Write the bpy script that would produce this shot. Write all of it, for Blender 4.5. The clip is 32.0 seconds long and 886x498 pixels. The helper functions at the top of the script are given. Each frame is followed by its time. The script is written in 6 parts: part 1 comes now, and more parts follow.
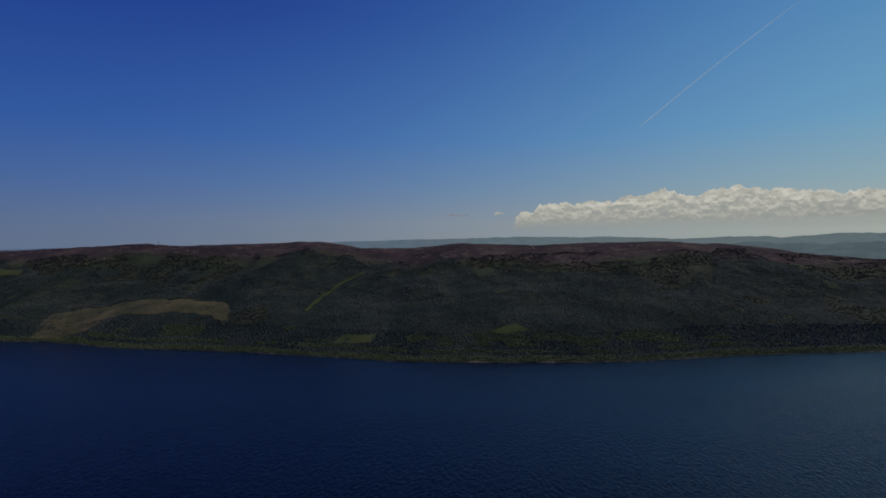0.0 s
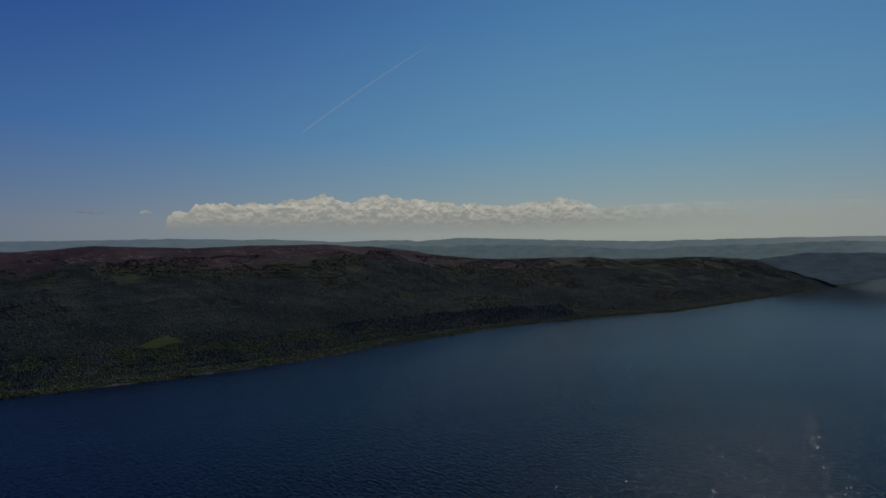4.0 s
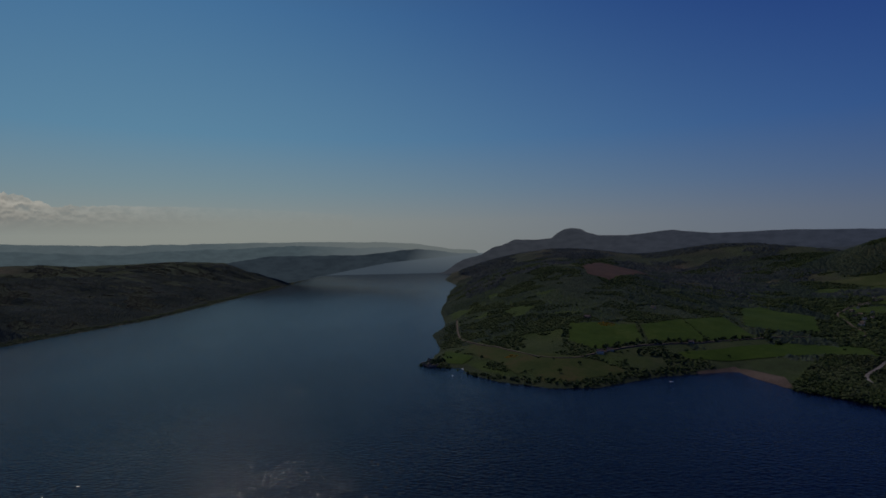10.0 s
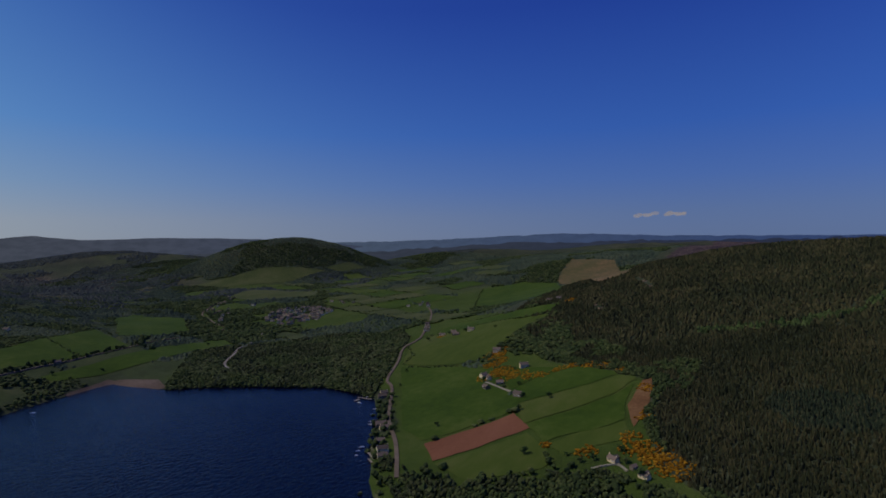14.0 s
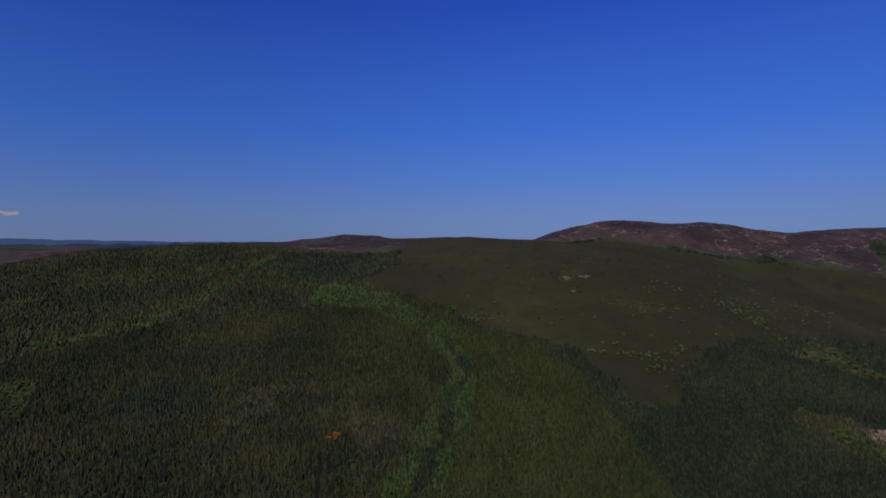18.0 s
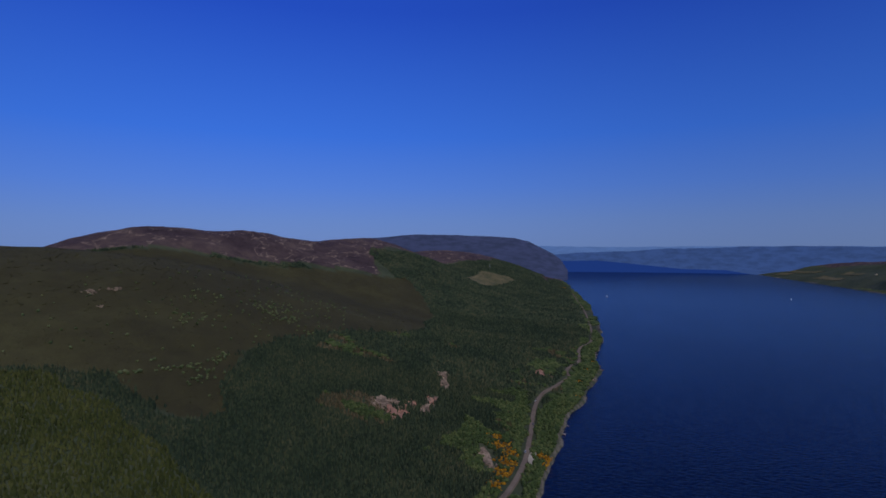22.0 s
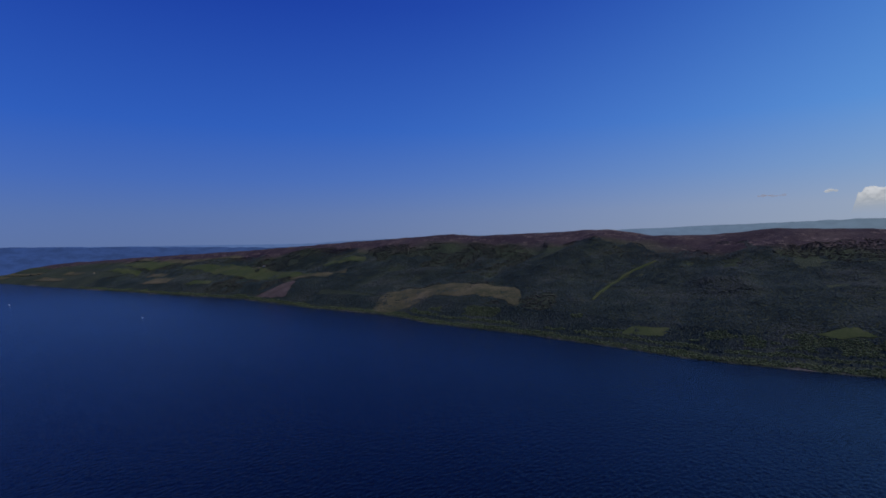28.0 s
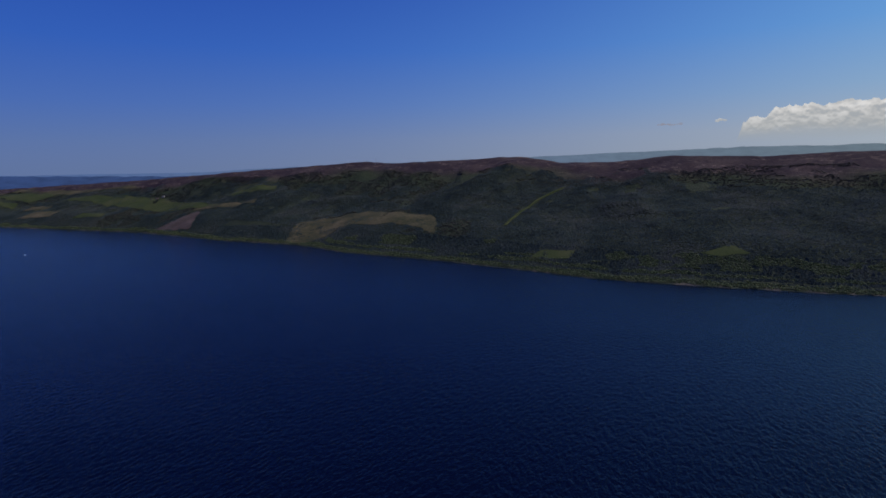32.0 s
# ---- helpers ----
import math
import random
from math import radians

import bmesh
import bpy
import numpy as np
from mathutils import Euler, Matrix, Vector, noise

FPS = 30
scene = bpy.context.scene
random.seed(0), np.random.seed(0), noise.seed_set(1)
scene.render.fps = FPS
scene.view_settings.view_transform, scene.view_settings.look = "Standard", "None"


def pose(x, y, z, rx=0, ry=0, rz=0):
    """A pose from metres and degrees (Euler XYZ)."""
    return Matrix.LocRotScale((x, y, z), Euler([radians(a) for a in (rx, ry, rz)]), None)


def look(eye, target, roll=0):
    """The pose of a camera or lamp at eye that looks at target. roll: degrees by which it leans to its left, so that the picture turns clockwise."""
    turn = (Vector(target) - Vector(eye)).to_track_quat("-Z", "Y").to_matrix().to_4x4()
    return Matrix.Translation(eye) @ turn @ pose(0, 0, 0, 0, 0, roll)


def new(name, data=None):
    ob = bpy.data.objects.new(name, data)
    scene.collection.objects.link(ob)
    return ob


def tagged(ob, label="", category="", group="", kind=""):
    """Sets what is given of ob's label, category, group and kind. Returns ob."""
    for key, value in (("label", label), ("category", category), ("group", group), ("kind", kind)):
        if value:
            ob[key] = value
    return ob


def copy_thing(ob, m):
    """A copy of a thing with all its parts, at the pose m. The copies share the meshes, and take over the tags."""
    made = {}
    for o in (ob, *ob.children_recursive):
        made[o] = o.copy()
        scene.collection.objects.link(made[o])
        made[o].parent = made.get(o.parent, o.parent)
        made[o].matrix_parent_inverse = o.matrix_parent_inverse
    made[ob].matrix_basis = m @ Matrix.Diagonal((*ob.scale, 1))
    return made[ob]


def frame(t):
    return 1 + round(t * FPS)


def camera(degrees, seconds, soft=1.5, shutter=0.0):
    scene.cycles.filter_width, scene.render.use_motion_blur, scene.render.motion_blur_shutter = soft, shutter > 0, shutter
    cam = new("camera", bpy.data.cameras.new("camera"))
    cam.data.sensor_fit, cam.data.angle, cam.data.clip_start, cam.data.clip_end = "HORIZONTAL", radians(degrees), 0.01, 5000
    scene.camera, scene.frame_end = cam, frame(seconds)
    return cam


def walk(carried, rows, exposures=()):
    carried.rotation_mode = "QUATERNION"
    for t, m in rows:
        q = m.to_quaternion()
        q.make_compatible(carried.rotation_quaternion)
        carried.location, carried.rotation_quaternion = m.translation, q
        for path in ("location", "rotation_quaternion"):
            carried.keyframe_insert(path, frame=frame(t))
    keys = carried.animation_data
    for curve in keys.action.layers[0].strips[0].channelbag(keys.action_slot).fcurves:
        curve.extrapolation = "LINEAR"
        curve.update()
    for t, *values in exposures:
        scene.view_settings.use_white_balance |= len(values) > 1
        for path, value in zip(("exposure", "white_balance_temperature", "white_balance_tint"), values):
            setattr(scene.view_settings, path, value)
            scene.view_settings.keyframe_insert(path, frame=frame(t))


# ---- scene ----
cam = camera(79.36, 32.0, soft=1.7)
EYE = (0.0, 0.0, 220.0)  # hovering over the loch, turning on the spot
PATH = [  # seconds, yaw, pitch, roll
    (0.0, -0.00, 0.03, 0.23),
    (0.5, -4.41, 0.10, 0.28),
    (1.0, -10.75, 0.16, 0.32),
    (1.5, -14.73, 0.14, 0.35),
    (2.0, -16.34, 0.09, 0.44),
    (2.5, -19.82, 0.09, 0.48),
    (3.0, -24.65, 0.07, 0.40),
    (3.5, -30.06, 0.07, 0.51),
    (4.0, -35.08, 0.11, 0.51),
    (4.5, -39.18, 0.12, 0.57),
    (6.5, -54.10, 0.07, 0.76),
    (7.0, -58.80, 0.02, 0.81),
    (7.5, -63.65, -0.00, 0.88),
    (8.0, -68.31, -0.06, 0.84),
    (8.5, -72.74, -0.05, 0.86),
    (9.0, -77.34, -0.05, 0.88),
    (9.5, -81.99, -0.14, 0.83),
    (10.0, -87.47, -0.08, 1.00),
    (10.5, -94.19, -0.15, 0.99),
    (11.0, -101.30, -0.19, 1.06),
    (11.5, -109.16, -0.20, 0.96),
    (12.0, -118.21, -0.28, 0.94),
    (12.5, -127.82, -0.31, 1.01),
    (13.0, -137.33, -0.37, 1.01),
    (13.5, -142.89, -0.39, 1.11),
    (15.5, -168.90, -0.73, 0.87),
    (16.0, -176.95, -0.69, 0.79),
    (16.5, -186.45, -0.75, 0.64),
    (17.0, -195.04, -0.82, 0.51),
    (17.5, -203.30, -0.80, 0.60),
    (18.0, -211.24, -0.76, 0.26),
    (18.5, -219.00, -0.71, 0.24),
    (19.0, -226.03, -0.62, 0.21),
    (19.5, -232.24, -0.54, 0.20),
    (20.0, -237.97, -0.47, 0.19),
    (20.5, -243.02, -0.39, 0.16),
    (21.0, -247.55, -0.30, 0.17),
    (21.5, -252.48, -0.23, 0.23),
    (22.0, -257.70, -0.20, 0.29),
    (22.5, -263.06, -0.15, 0.36),
    (23.0, -267.98, -0.13, 0.50),
    (23.5, -273.98, -0.05, 0.64),
    (24.0, -281.13, -0.12, 0.80),
    (24.5, -290.07, -0.23, 0.89),
    (25.0, -300.86, -0.33, 0.91),
    (25.5, -312.57, -0.55, 0.97),
    (26.0, -322.81, -0.73, 0.96),
    (26.5, -325.83, -0.81, 0.89),
    (28.5, -331.36, -0.94, 0.91),
    (29.0, -332.65, -0.91, 0.95),
    (29.5, -333.88, -0.83, 1.03),
    (30.0, -335.09, -0.79, 1.05),
    (30.5, -336.16, -1.17, 1.17),
    (31.0, -337.14, -3.65, 1.16),
    (31.5, -338.12, -6.25, 1.16),
    (32.0, -339.01, -8.79, 1.05),
]
EXPO = [(0.0, -1.5, 6700.0, 6.0), (2.0, -1.7, 6650.0, 6.0), (4.0, -1.84, 6600.0, 7.0), (7.0, -2.03, 6650.0, 8.0), (10.0, -2.12, 6700.0, 8.0), (11.5, -1.88, 6700.0, 9.0), (13.0, -1.49, 6650.0, 10.0),
        (16.0, -1.13, 6600.0, 8.0), (19.0, -1.11, 6500.0, 8.0), (21.0, -1.1, 6200.0, 10.0), (23.0, -1.0, 5900.0, 12.0), (24.5, -0.98, 5800.0, 13.0), (26.0, -1.08, 5750.0, 14.5), (29.0, -1.2, 5900.0, 14.0), (30.0, -1.22, 6000.0, 14.0),
        (32.0, -1.16, 6150.0, 13.0)]
walk(cam, [(t, pose(*EYE, 90 + p, r, y)) for t, y, p, r in PATH], EXPO)

# ---- world, sun ----
SUN_AZ, SUN_EL = 57, 50.0  # clockwise from +y, degrees
GLOW_AZ = 56  # middle of the bright side of the sky
SKY_STRENGTH, SKY_GAIN, SUN_STRENGTH = 1.0, 2.45, 4.7


def nd(tree, kind, **inputs):
    n = tree.nodes.new(kind)
    for k, v in inputs.items():
        key = k.replace("_", " ")
        if key in n.inputs:
            n.inputs[key].default_value = v
    return n


def ramp(tree, fac, stops):
    n = tree.nodes.new("ShaderNodeValToRGB")
    e = n.color_ramp.elements
    while len(e) < len(stops):
        e.new(0.5)
    for el, (p, c) in zip(e, stops):
        el.position = p
        el.color = (*c, 1) if len(c) == 3 else c
    tree.links.new(fac, n.inputs[0])
    return n.outputs[0]


def mixc(tree, fac, a, b, mode="MIX"):
    n = tree.nodes.new("ShaderNodeMix")
    n.data_type, n.blend_type = "RGBA", mode
    for sock, v in ((n.inputs[0], fac), (n.inputs[6], a), (n.inputs[7], b)):
        if isinstance(v, bpy.types.NodeSocket):
            tree.links.new(v, sock)
        elif isinstance(v, (int, float)):
            sock.default_value = v
        else:
            sock.default_value = (*v, 1)
    return n.outputs[2]


def mth(tree, op, a, b=0.0, clamp=False):
    n = tree.nodes.new("ShaderNodeMath")
    n.operation, n.use_clamp = op, clamp
    for sock, v in ((n.inputs[0], a), (n.inputs[1], b)):
        if isinstance(v, bpy.types.NodeSocket):
            tree.links.new(v, sock)
        else:
            sock.default_value = v
    return n.outputs[0]


world = bpy.data.worlds.new("sky")
scene.world = world
world.use_nodes = True
wt = world.node_tree
wt.nodes.clear()
sky = wt.nodes.new("ShaderNodeTexSky")
sky.sky_type, sky.sun_disc = "NISHITA", False
sky.sun_elevation, sky.sun_rotation = radians(SUN_EL), radians(SUN_AZ)
sky.altitude, sky.air_density, sky.dust_density, sky.ozone_density = 220, 1.0, 1.2, 2.0
# blue deepens away from the sun, with pale haze low down towards it
geo = wt.nodes.new("ShaderNodeTexCoord")
sxyz = wt.nodes.new("ShaderNodeSeparateXYZ")
wt.links.new(geo.outputs["Generated"], sxyz.inputs[0])
flat = mth(wt, "SQRT", mth(wt, "MAXIMUM", mth(wt, "SUBTRACT", 1.0, mth(wt, "POWER", sxyz.outputs[2], 2.0)), 0.0001))
along = mth(wt, "ADD", mth(wt, "MULTIPLY", sxyz.outputs[0], math.sin(radians(GLOW_AZ))), mth(wt, "MULTIPLY", sxyz.outputs[1], math.cos(radians(GLOW_AZ))))
facing = mth(wt, "DIVIDE", along, flat)
sunward = mth(wt, "MULTIPLY", mth(wt, "ADD", facing, 1.0), 0.5)
# the sky is deepest some way round from the sun
turned = mth(wt, "ADD", facing, 0.45)
turned = mth(wt, "MAXIMUM", mth(wt, "DIVIDE", turned, 1.45), mth(wt, "DIVIDE", turned, -0.55))
depth = mth(wt, "ADD", 0.72, mth(wt, "MULTIPLY", mth(wt, "MULTIPLY", turned, turned), 0.28))
up = mth(wt, "MAXIMUM", sxyz.outputs[2], 0.0)
sunward = mth(wt, "POWER", mth(wt, "MAXIMUM", sunward, 0.0), mth(wt, "ADD", 2.1, mth(wt, "MULTIPLY", up, 7.0)))
away_c = ramp(wt, up, [(0.0, (0.132, 0.212, 0.44)), (0.05, (0.108, 0.198, 0.48)), (0.11, (0.070, 0.172, 0.56)), (0.2, (0.033, 0.134, 0.59)),
                       (0.4, (0.0130, 0.061, 0.44)), (1.0, (0.007, 0.030, 0.27))])
sun_c = ramp(wt, up, [(0.0, (0.43, 0.47, 0.45)), (0.05, (0.44, 0.49, 0.475)), (0.11, (0.31, 0.47, 0.56)), (0.2, (0.175, 0.42, 0.665)),
                      (0.4, (0.086, 0.285, 0.60)), (0.58, (0.045, 0.13, 0.31)), (0.78, (0.05, 0.12, 0.27)), (1.0, (0.012, 0.036, 0.14))])
w_col = mixc(wt, sunward, away_c, sun_c)
dim = wt.nodes.new("ShaderNodeVectorMath")
dim.operation = "SCALE"
wt.links.new(w_col, dim.inputs[0])
wt.links.new(depth, dim.inputs["Scale"])
w_col = dim.outputs[0]
w_col = mixc(wt, 0.12, mixc(wt, 1.0, w_col, (SKY_GAIN, SKY_GAIN, SKY_GAIN), "MULTIPLY"), mixc(wt, 1.0, sky.outputs[0], (0.1, 0.1, 0.1), "MULTIPLY"))
bg = nd(wt, "ShaderNodeBackground", Strength=SKY_STRENGTH)
wt.links.new(w_col, bg.inputs[0])
wo = wt.nodes.new("ShaderNodeOutputWorld")
wt.links.new(bg.outputs[0], wo.inputs[0])

a, e = radians(SUN_AZ), radians(SUN_EL)
SUN_DIR = Vector((math.sin(a) * math.cos(e), math.cos(a) * math.cos(e), math.sin(e)))
sun = new("sun", bpy.data.lights.new("sun", "SUN"))
sun.data.energy, sun.data.angle, sun.data.color = SUN_STRENGTH, radians(0.53), (1.0, 0.92, 0.80)
sun.matrix_world = look(SUN_DIR * 4000, (0, 0, 0))

# ---- materials ----
def material(name, rough=0.9, spec=0.2):
    m = bpy.data.materials.new(name)
    m.use_nodes = True
    t = m.node_tree
    b = t.nodes["Principled BSDF"]
    b.inputs["Roughness"].default_value = rough
    b.inputs["Specular IOR Level"].default_value = spec
    return m, t, b


def noise_tex(t, scale, detail=4.0, rough=0.6, stretch=(1, 1, 1)):
    g = t.nodes.new("ShaderNodeNewGeometry")
    mp = t.nodes.new("ShaderNodeMapping")
    mp.inputs["Scale"].default_value = stretch
    t.links.new(g.outputs["Position"], mp.inputs[0])
    n = nd(t, "ShaderNodeTexNoise", Scale=scale, Detail=detail, Roughness=rough)
    t.links.new(mp.outputs[0], n.inputs[0])
    return n.outputs[0]


def bump(t, b, fac, strength, dist):
    n = nd(t, "ShaderNodeBump", Strength=strength, Distance=dist)
    t.links.new(fac, n.inputs["Height"])
    t.links.new(n.outputs[0], b.inputs["Normal"])


def mottled(name, dark, mid, light, big=0.01, small=0.15, rough=0.95, relief=0.6, spec=0.1, stretch=(1, 1, 1)):
    """A surface mottled at two scales, in world metres."""
    m, t, b = material(name, rough, spec)
    n1 = noise_tex(t, big, 5, 0.6, stretch)
    n2 = noise_tex(t, small, 4, 0.65, stretch)
    s = mth(t, "ADD", mth(t, "MULTIPLY", n1, 0.55), mth(t, "MULTIPLY", n2, 0.45))
    t.links.new(ramp(t, s, [(0.36, dark), (0.5, mid), (0.64, light)]), b.inputs["Base Color"])
    bump(t, b, n2, relief, 0.6)
    return m


def islands(name, stops, rough=0.9, spec=0.15, big=0.006, sway=0.35):
    """Foliage: each plant its own shade, drifting in stands over the hillside."""
    m, t, b = material(name, rough, spec)
    g = t.nodes.new("ShaderNodeNewGeometry")
    n = noise_tex(t, big, 3, 0.6)
    s = mth(t, "ADD", mth(t, "MULTIPLY", g.outputs["Random Per Island"], sway), mth(t, "MULTIPLY", n, 1.0 - sway))
    col = ramp(t, s, stops)
    t.links.new(col, b.inputs["Base Color"])
    # light comes through needles and leaves
    tr = t.nodes.new("ShaderNodeBsdfTranslucent")
    t.links.new(col, tr.inputs[0])
    mx = nd(t, "ShaderNodeMixShader", Fac=0.45)
    t.links.new(b.outputs[0], mx.inputs[1])
    t.links.new(tr.outputs[0], mx.inputs[2])
    t.links.new(mx.outputs[0], t.nodes["Material Output"].inputs[0])
    return m


def objects_mat(name, stops, rough=0.8, spec=0.2, small=0.8):
    """Each object its own shade, with a little dirt."""
    m, t, b = material(name, rough, spec)
    o = t.nodes.new("ShaderNodeObjectInfo")
    n = noise_tex(t, small, 4)
    s = mth(t, "ADD", mth(t, "MULTIPLY", o.outputs["Random"], 0.7), mth(t, "MULTIPLY", n, 0.3))
    t.links.new(ramp(t, s, stops), b.inputs["Base Color"])
    return m


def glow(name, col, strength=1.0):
    """Far air: a plain backdrop of distance, lit by its own glow."""
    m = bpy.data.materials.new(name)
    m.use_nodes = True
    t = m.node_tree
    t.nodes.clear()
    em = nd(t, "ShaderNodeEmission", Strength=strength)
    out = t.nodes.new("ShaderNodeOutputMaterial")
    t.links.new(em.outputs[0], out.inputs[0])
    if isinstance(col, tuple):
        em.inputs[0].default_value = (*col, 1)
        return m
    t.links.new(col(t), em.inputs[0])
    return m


# open ground: weights of cover come from the plan
M_GROUND, t, b = material("hill ground", 0.95, 0.08)
cov = t.nodes.new("ShaderNodeVertexColor")
cov.layer_name = "cover"
sep = t.nodes.new("ShaderNodeSeparateColor")
t.links.new(cov.outputs[0], sep.inputs[0])
nb, ns, nf = noise_tex(t, 0.008, 5, 0.65), noise_tex(t, 0.05, 5, 0.7), noise_tex(t, 0.35, 4, 0.7)
mixn = mth(t, "ADD", mth(t, "MULTIPLY", nb, 0.5), mth(t, "ADD", mth(t, "MULTIPLY", ns, 0.3), mth(t, "MULTIPLY", nf, 0.2)))
c_past = ramp(t, mixn, [(0.36, (0.034, 0.052, 0.012)), (0.5, (0.050, 0.078, 0.014)), (0.66, (0.080, 0.098, 0.026))])
c_moor = ramp(t, mixn, [(0.38, (0.028, 0.019, 0.022)), (0.48, (0.050, 0.034, 0.035)), (0.62, (0.100, 0.070, 0.058))])
c_wood = ramp(t, mixn, [(0.36, (0.026, 0.034, 0.020)), (0.5, (0.044, 0.054, 0.030)), (0.66, (0.076, 0.080, 0.044))])
c_heath = ramp(t, mixn, [(0.36, (0.030, 0.027, 0.013)), (0.5, (0.043, 0.039, 0.017)), (0.66, (0.064, 0.060, 0.025))])
# worn paths and bare peat: thin pale lines wandering over the moor
line_n = mth(t, "ABSOLUTE", mth(t, "SUBTRACT", noise_tex(t, 0.0075, 4, 0.6, (1.0, 1.5, 1.0)), 0.5))
worn = mth(t, "MULTIPLY", ramp(t, line_n, [(0.004, (1, 1, 1)), (0.014, (0, 0, 0))]), ramp(t, ns, [(0.42, (0, 0, 0)), (0.55, (1, 1, 1))]))
c_moor = mixc(t, mth(t, "MULTIPLY", worn, 0.7), c_moor, (0.26, 0.19, 0.14))
c = mixc(t, sep.outputs[0], c_past, c_moor)
c = mixc(t, sep.outputs[1], c, c_wood)
c = mixc(t, sep.outputs[2], c, c_heath)
c_shingle = ramp(t, nf, [(0.35, (0.085, 0.070, 0.055)), (0.65, (0.22, 0.185, 0.15))])
c = mixc(t, cov.outputs[1], c, c_shingle)
t.links.new(c, b.inputs["Base Color"])
bump(t, b, mth(t, "ADD", ns, nf), 0.8, 2.0)

# loch water: dark, wind-rippled
M_WATER, t, b = material("loch water", 0.175, 0.268)
b.inputs["Base Color"].default_value = (0.0010, 0.0023, 0.0120, 1)
b.inputs["IOR"].default_value = 1.33
geo_w = t.nodes.new("ShaderNodeNewGeometry")


def ripples(scale, stretch, detail):
    """Wind ripples, their crests lying across the wind."""
    mp = t.nodes.new("ShaderNodeMapping")
    mp.inputs["Rotation"].default_value = (0, 0, radians(-38))
    mp.inputs["Scale"].default_value = stretch
    t.links.new(geo_w.outputs["Position"], mp.inputs[0])
    n = nd(t, "ShaderNodeTexNoise", Scale=scale, Detail=detail, Roughness=0.55, Distortion=0.4)
    t.links.new(mp.outputs[0], n.inputs[0])
    return n.outputs[0]


w1, w2 = ripples(0.27, (1.0, 0.5, 1.0), 1), ripples(0.66, (1.0, 0.6, 1.0), 1)
wind = noise_tex(t, 0.004, 3, 0.5, (0.6, 1.4, 1))
hgt = mth(t, "MULTIPLY", mth(t, "ADD", w1, mth(t, "MULTIPLY", w2, 0.3)), mth(t, "ADD", 0.75, wind))
# far off, the ripples lie too close to tell apart
reach = t.nodes.new("ShaderNodeVectorMath")
reach.operation = "LENGTH"
t.links.new(geo_w.outputs["Position"], reach.inputs[0])
far_off = mth(t, "POWER", mth(t, "DIVIDE", reach.outputs["Value"], 1300.0), 2.0)
hgt = mth(t, "DIVIDE", hgt, mth(t, "ADD", far_off, 1.0))
bump(t, b, hgt, 1.0, 1.02)

M_PASTURE = mottled("pasture", (0.028, 0.054, 0.006), (0.040, 0.070, 0.008), (0.064, 0.090, 0.016), 0.012, 0.09, relief=0.4)
M_MEADOW = mottled("dry pasture", (0.042, 0.066, 0.010), (0.056, 0.080, 0.013), (0.076, 0.092, 0.022), 0.010, 0.07, relief=0.4, stretch=(1.0, 0.4, 1))
# haze over the high ground is painted into these pale blue-greens
M_UPLAND = islands("hazed upland woods", [(0.36, (0.060, 0.078, 0.076)), (0.5, (0.090, 0.108, 0.098)), (0.64, (0.130, 0.138, 0.116))], big=0.004, sway=0.2)
M_ROUGH = mottled("rough grazing", (0.040, 0.056, 0.016), (0.062, 0.076, 0.024), (0.096, 0.096, 0.040), 0.015, 0.2, relief=0.5)
M_POINT = mottled("bracken and grass", (0.032, 0.050, 0.012), (0.048, 0.062, 0.016), (0.076, 0.062, 0.025), 0.02, 0.12, relief=0.8)
M_PLOUGH = mottled("ploughed soil", (0.14, 0.056, 0.030), (0.17, 0.070, 0.038), (0.20, 0.088, 0.050), 0.02, 0.8, relief=0.5, stretch=(1, 0.25, 1))
M_MOORPATCH = mottled("burnt moor", (0.050, 0.034, 0.026), (0.076, 0.044, 0.033), (0.105, 0.064, 0.046), 0.02, 0.2)
M_BRACKEN = mottled("dead bracken", (0.10, 0.050, 0.022), (0.15, 0.075, 0.032), (0.20, 0.115, 0.055), 0.03, 0.3)
M_MUD = mottled("mud flat", (0.075, 0.055, 0.042), (0.11, 0.080, 0.062), (0.15, 0.112, 0.088), 0.02, 0.3)
M_STUBBLE = mottled("tawny hill field", (0.050, 0.066, 0.020), (0.110, 0.086, 0.036), (0.185, 0.118, 0.060), 0.010, 0.10)
M_FELLED = mottled("felled ground", (0.040, 0.046, 0.022), (0.090, 0.080, 0.037), (0.165, 0.130, 0.068), 0.014, 0.12)
M_ROAD = mottled("worn asphalt", (0.105, 0.080, 0.060), (0.140, 0.108, 0.080), (0.185, 0.145, 0.110), 0.05, 0.9, relief=0.2)
M_TRACK = mottled("gravel track", (0.20, 0.17, 0.13), (0.28, 0.245, 0.19), (0.36, 0.32, 0.26), 0.05, 0.7)
M_ROCK = mottled("pale rock", (0.055, 0.042, 0.030), (0.155, 0.112, 0.078), (0.32, 0.235, 0.165), 0.09, 0.35, relief=1.0)
M_SCREE = mottled("red scree", (0.15, 0.075, 0.05), (0.24, 0.125, 0.085), (0.34, 0.21, 0.15), 0.06, 0.6, relief=1.0)
M_SHINGLE = mottled("shore shingle", (0.12, 0.105, 0.09), (0.20, 0.175, 0.15), (0.31, 0.28, 0.24), 0.04, 0.6)

